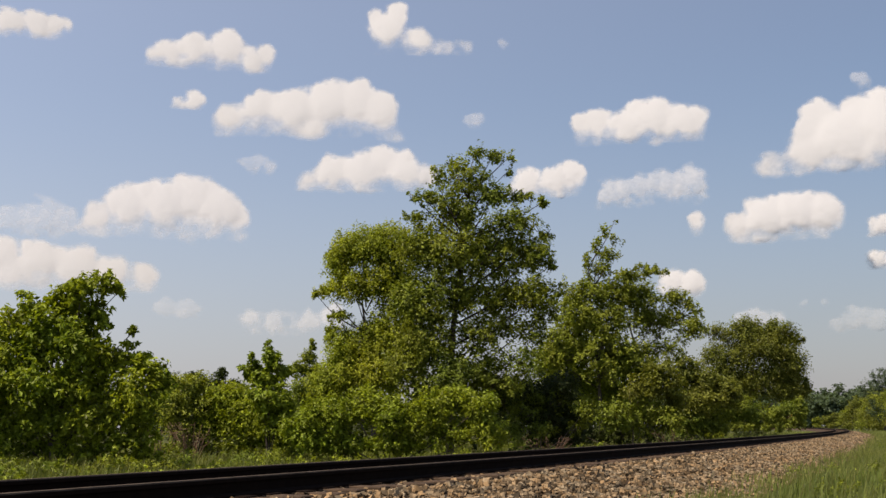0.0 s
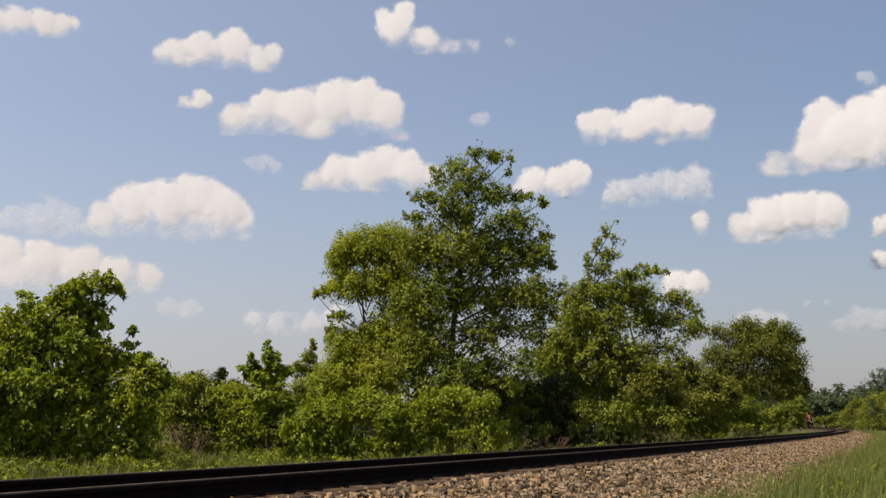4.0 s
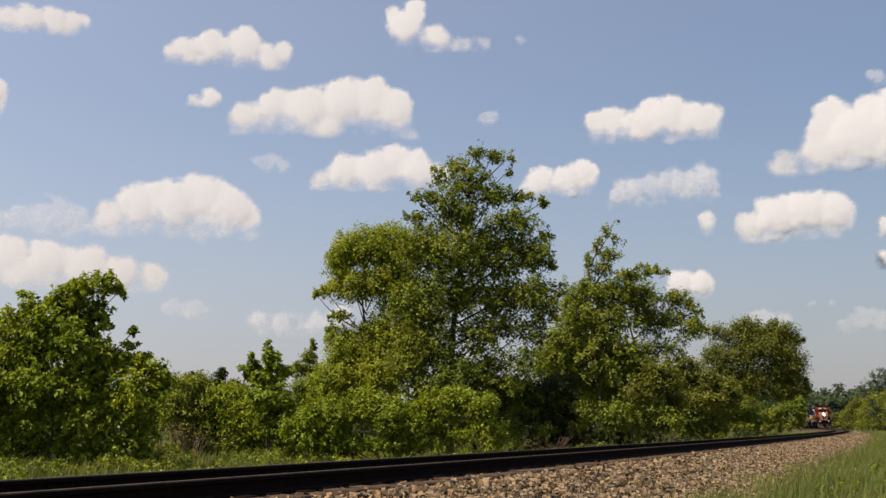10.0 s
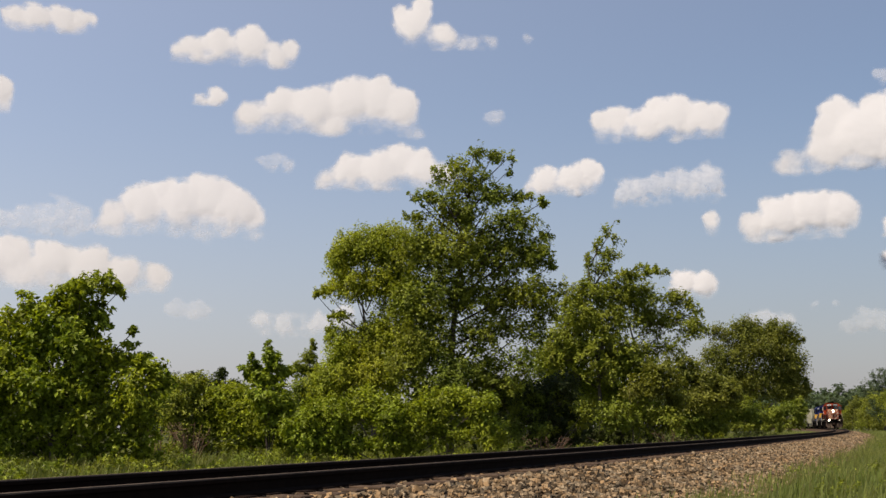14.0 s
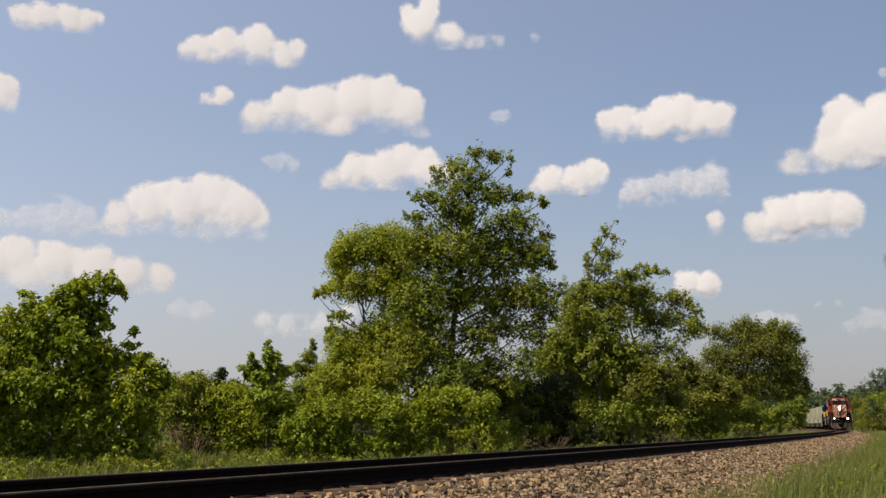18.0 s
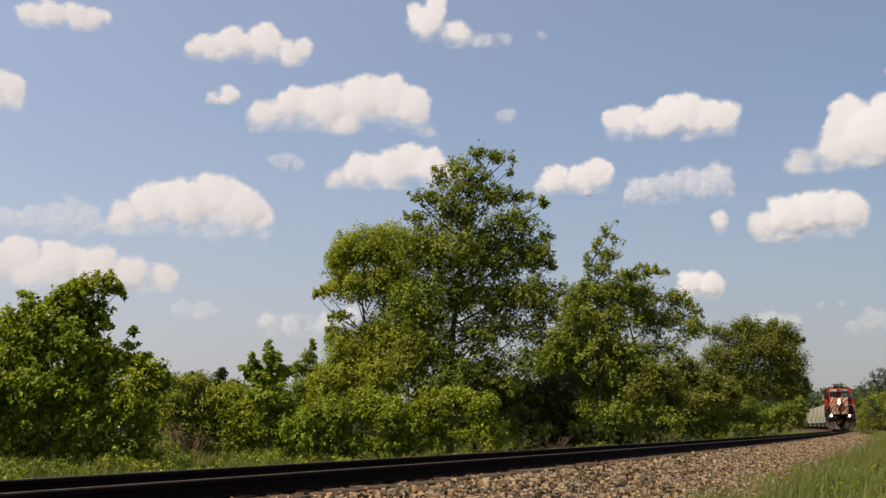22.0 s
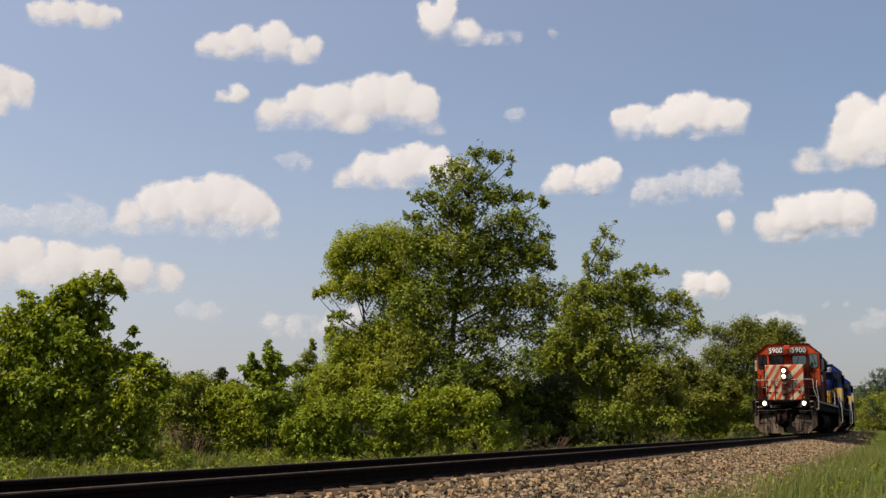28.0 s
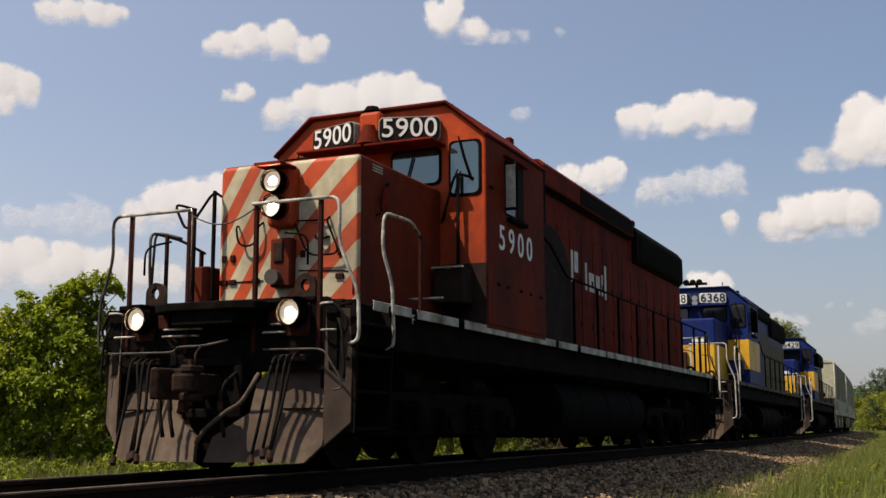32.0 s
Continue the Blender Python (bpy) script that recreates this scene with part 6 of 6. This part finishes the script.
        part("filter_housing", boxed(*sorted((sx * 0.9, sx * 1.2)), 5.95, 7.2, 3.25, 4.56, 0.03), GRILLE, P)
        # handrail along the walkway
        for k in range(9):
            y = 7.55 + 1.35 * k
            part("stanchion", boxed(sx * 1.52 - 0.02, sx * 1.52 + 0.02, y - 0.025, y + 0.025, 1.5, 2.74, 0.006, 1), c["rail"], P)
        rod("handrail", [(sx * 1.45, 6.05, 3.3), (sx * 1.52, 6.4, 3.15), (sx * 1.52, 7.2, 2.76), (sx * 1.52, 18.5, 2.74)], 0.02, c["rail"], P)
        if c["lit"]:
            lettering("letter", "F", 0.15, STRIPE, P, pose(sx * 1.556, 1.50 if sx > 0 else 2.4, 1.60, 90, 0, 90 * sx), 0.004, 1.0, 0.1)
            # the faded maker's-style lettering on the hood, as plain bars
            for k, (y0, y1, z0, z1) in enumerate(((9.2, 9.32, 2.95, 3.52), (9.40, 9.62, 3.15, 3.52), (10.05, 10.17, 2.9, 3.4), (10.3, 10.62, 2.9, 3.25), (10.75, 11.0, 2.9, 3.25), (11.12, 11.22, 2.9, 3.3), (11.34, 11.46, 2.85, 3.5))):
                part("lettering_bar", boxed(*sorted((sx * 0.968, sx * 0.976)), y0, y1, z0, z1, 0.002, 1), WHITE, hb, "faded white lettering bar")
    # roof gear
    for y in (9.0, 10.7, 14.5, 15.8, 17.1):
        f = part("roof_fan", disc(bmesh.new(), (0, y, 4.68 if y > 13 else 4.78), (0, 0, 1), 0.58, 0.16, 28), BLACK, P)
        part("fan_guard", disc(bmesh.new(), (0, y, (4.68 if y > 13 else 4.78) + 0.15), (0, 0, 1), 0.5, 0.03, 28), GRILLE, f)
    part("exhaust_stack", boxed(-0.3, 0.3, 12.1, 12.6, 4.68, 5.0, 0.03), BLACK, hb)
    part("roof_walk", boxed(-1.05, 1.05, 13.42, 13.58, 4.62, 4.74, 0.02, 1), dull, hb)
    part("lifting_eye", boxed(0.85, 0.95, 6.3, 6.45, 4.62, 4.86, 0.02, 1), c["upper"], hb)
    for x in (-0.7, 0.7):
        part("roof_vent", boxed(x - 0.12, x + 0.12, 6.6, 6.9, 4.62, 4.8, 0.03), dull, hb)
    # under the deck
    round_tank = [(math.copysign(1.05, math.cos(t)) + 0.38 * math.cos(t), 0.72 + 0.44 * math.sin(t)) for t in (math.pi * (k + 0.5) / 10 for k in range(20))]
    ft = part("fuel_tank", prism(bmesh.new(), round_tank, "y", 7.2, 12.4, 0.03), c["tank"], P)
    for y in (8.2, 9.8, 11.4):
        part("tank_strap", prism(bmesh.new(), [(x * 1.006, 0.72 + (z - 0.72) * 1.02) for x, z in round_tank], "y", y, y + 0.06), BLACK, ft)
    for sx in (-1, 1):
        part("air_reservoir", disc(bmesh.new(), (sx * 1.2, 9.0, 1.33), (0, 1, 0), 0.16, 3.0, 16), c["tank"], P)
        part("sand_pipe", tube(bmesh.new(), bend([(sx * 0.85, 0.9, 1.2), (sx * 0.85, 0.8, 0.5), (sx * 0.76, 0.72, 0.12)]), 0.02, 6), BLACK, P)
    truck(P, 3.27, wheels)
    truck(P, 16.53, wheels)
    return loco, wheels


def hopper():
    """A covered grain hopper with ribbed sides, ladders, roof hatches and two trucks."""
    h = empty("hopper_car", pose(0, 0, 0), label="pale cream covered grain hopper with dusty sides", category="railway car", group="hopper cars of the train")
    L0, L1 = 0.9, 16.9
    body = [(L0 + 1.6, 1.15), (L1 - 1.6, 1.15), (L1, 2.2), (L1, 4.45), (L0, 4.45), (L0, 2.2)]
    bm = prism(bmesh.new(), body, "x", -1.52, 1.52, 0.03)
    b = part("hopper_body", bm, CREAM, h)
    part("roof", prism(bmesh.new(), [(-1.54, 4.42), (1.54, 4.42), (1.1, 4.62), (-1.1, 4.62)], "y", L0 - 0.05, L1 + 0.05, 0.02), CREAM, h)
    part("roof_hatch", boxed(-0.4, 0.4, L0 + 0.8, L1 - 0.8, 4.62, 4.72, 0.03), GREY, h)
    for sx in (-1, 1):
        for k in range(13):
            y = L0 + 0.5 + k * (L1 - L0 - 1.0) / 12
            part("side_rib", boxed(*sorted((sx * 1.52, sx * 1.57)), y - 0.04, y + 0.04, 2.15, 4.42, 0.008, 1), CREAM, b)
        part("side_sill", boxed(*sorted((sx * 1.45, sx * 1.56)), 0.2, 17.6, 1.15, 1.42, 0.01, 1), CREAM, h)
        for y in (0.35, 17.45):
            for dx in (-0.22, 0.22):
                rod("ladder_rail", [(sx * 1.5, y + dx, 1.2), (sx * 1.5, y + dx, 4.4)], 0.018, WHITE, h)
            bm = bmesh.new()
            for i in range(8):
                box(bm, sx * 1.5 - 0.012, sx * 1.5 + 0.012, y - 0.22, y + 0.22, 1.3 + i * 0.4, 1.325 + i * 0.4)
            part("ladder_rungs", bm, WHITE, h)
            part("corner_post", boxed(*sorted((sx * 1.42, sx * 1.54)), *sorted((y, 0.9 if y < 5 else 16.9)), 4.2, 4.45, 0.01, 1), CREAM, h)
    for k in range(3):
        y = 4.2 + k * 4.7
        bm = bmesh.new()
        r = [(y - 1.6, 1.2), (y + 1.6, 1.2), (y + 0.4, 0.35), (y - 0.4, 0.35)]
        part("discharge_chute", prism(bm, r, "x", -1.3, 1.3, 0.02), CREAM, h)
    part("centre_sill", boxed(-0.3, 0.3, 0.0, 17.8, 0.85, 1.2, 0.02, 1), BLACK, h)
    for y in (0.15, 17.65):
        part("end_platform", boxed(-1.5, 1.5, y - 0.15, y + 0.15, 1.1, 1.2, 0.01, 1), BLACK, h)
    part("brake_wheel", disc(bmesh.new(), (0.6, 0.25, 2.4), (0, 1, 0), 0.28, 0.03, 18), BLACK, h)
    part("end_bulkhead", boxed(-0.5, 0.5, 0.5, 0.9, 1.2, 2.6, 0.03), RUST, h)
    for y in (0.0, 17.8):
        part("coupler", boxed(-0.12, 0.12, y - 0.42, y + 0.42, 0.74, 1.0, 0.04), RUST, h)
    w = []
    truck(h, 2.1, w, (-0.88, 0.88), 0.42)
    truck(h, 15.7, w, (-0.88, 0.88), 0.42)
    return h


SPEED = 11.995


def up_line(t):
    d = 32 - t
    return SPEED * d + 0.0009 * d * d - 0.00091 * d ** 3


RUNNING = []
TURNING = []


def build_train():
    lead, wheels = locomotive(dict(
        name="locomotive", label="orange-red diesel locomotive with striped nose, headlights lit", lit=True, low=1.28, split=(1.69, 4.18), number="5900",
        cab=RED, side=DULL_RED, hood=DULL_RED, doors=DULL_RED, upper=DULL_RED, trim=BLACK, stripe=STRIPE, pipe=PIPE, rail=BLACK, nose=GRIMY_SHADE_RED,
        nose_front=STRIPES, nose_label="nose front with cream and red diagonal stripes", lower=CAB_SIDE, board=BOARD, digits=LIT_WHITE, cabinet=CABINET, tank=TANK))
    RUNNING.append((lead, 0.0, 3.27, 16.53))
    for w, a, r in wheels:
        TURNING.append((w, a, r))
    paint = dict(lit=False, low=0.7, split=(2.15, 3.05), cab=BLUE, side=BLUE, hood=BLUE, doors=SHADE_YELLOW, upper=GRILLE, trim=BLACK, stripe=GREY, pipe=WHITE, rail=BLACK, nose=YELLOW,
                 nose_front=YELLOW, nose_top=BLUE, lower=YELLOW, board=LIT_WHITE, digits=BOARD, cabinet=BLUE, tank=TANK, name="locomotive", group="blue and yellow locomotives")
    second, _ = locomotive(dict(paint, number="6368", label="blue and yellow diesel locomotive coupled behind the red one"))
    RUNNING.append((second, 21.75, 3.27, 16.53))
    third, _ = locomotive(dict(paint, number="6429", label="blue and yellow diesel locomotive third in the train"))
    RUNNING.append((third, 43.9, 3.27, 16.53))
    h = hopper()
    at = 65.2
    for k in range(9):
        c = h if k == 0 else copy_thing(h, pose(0, 0, 0))
        RUNNING.append((c, at, 2.1, 15.7))
        at += 18.6


def motions():
    for thing, back, b1, b2 in RUNNING:
        walk(thing, [(t, car_pose(up_line(t) + back, b1, b2)) for t in range(0, 33)])
    # wheels of the leading engine roll with its speed
    for w, a, r in TURNING:
        rows = []
        for i in range(0, 32 * FPS + 1):
            t = i / FPS
            ang = -math.degrees((up_line(0) - up_line(t)) / r)
            rows.append((t, pose(0, a, r + 0.003, -ang)))
        walk(w, rows)
    for ob, rows in DRIFT:
        walk(ob, rows)
    # crowns sway in a light wind
    for ob, deg, seed in SWAYING:
        rng = random.Random(seed)
        p1, p2 = rng.uniform(0, 6), rng.uniform(0, 6)
        rows = []
        for i in range(0, 41):
            t = 0.8 * i
            g = deg * (0.55 * math.sin(t * 1.15 + p1) + 0.35 * math.sin(t * 2.3 + p2) + 0.5 * math.sin(t * 0.19 - 1.3))
            rows.append((t, pose(0, 0, 0, 0.3 * g, 0.6 * g, 0)))
        walk(ob, rows)


build_ground()
build_trees()
build_clouds()
build_train()
build_track()
stones("ballast_stones", 50000, -14, 62, 1.22, 4.1, 0.035, 1, "loose crushed stone on the shoulder of the track")
stones("ballast_stones", 13000, -14, 40, -1.22, 1.26, 0.034, 2, "loose crushed stone between the ties")
stones("ballast_stones", 9000, -14, 40, -3.9, -1.2, 0.035, 4, "loose crushed stone on the far shoulder")
stones("ballast_stones", 8000, 50, 150, 1.0, 3.6, 0.05, 3, "loose crushed stone farther up the line")
build_grass()
motions()
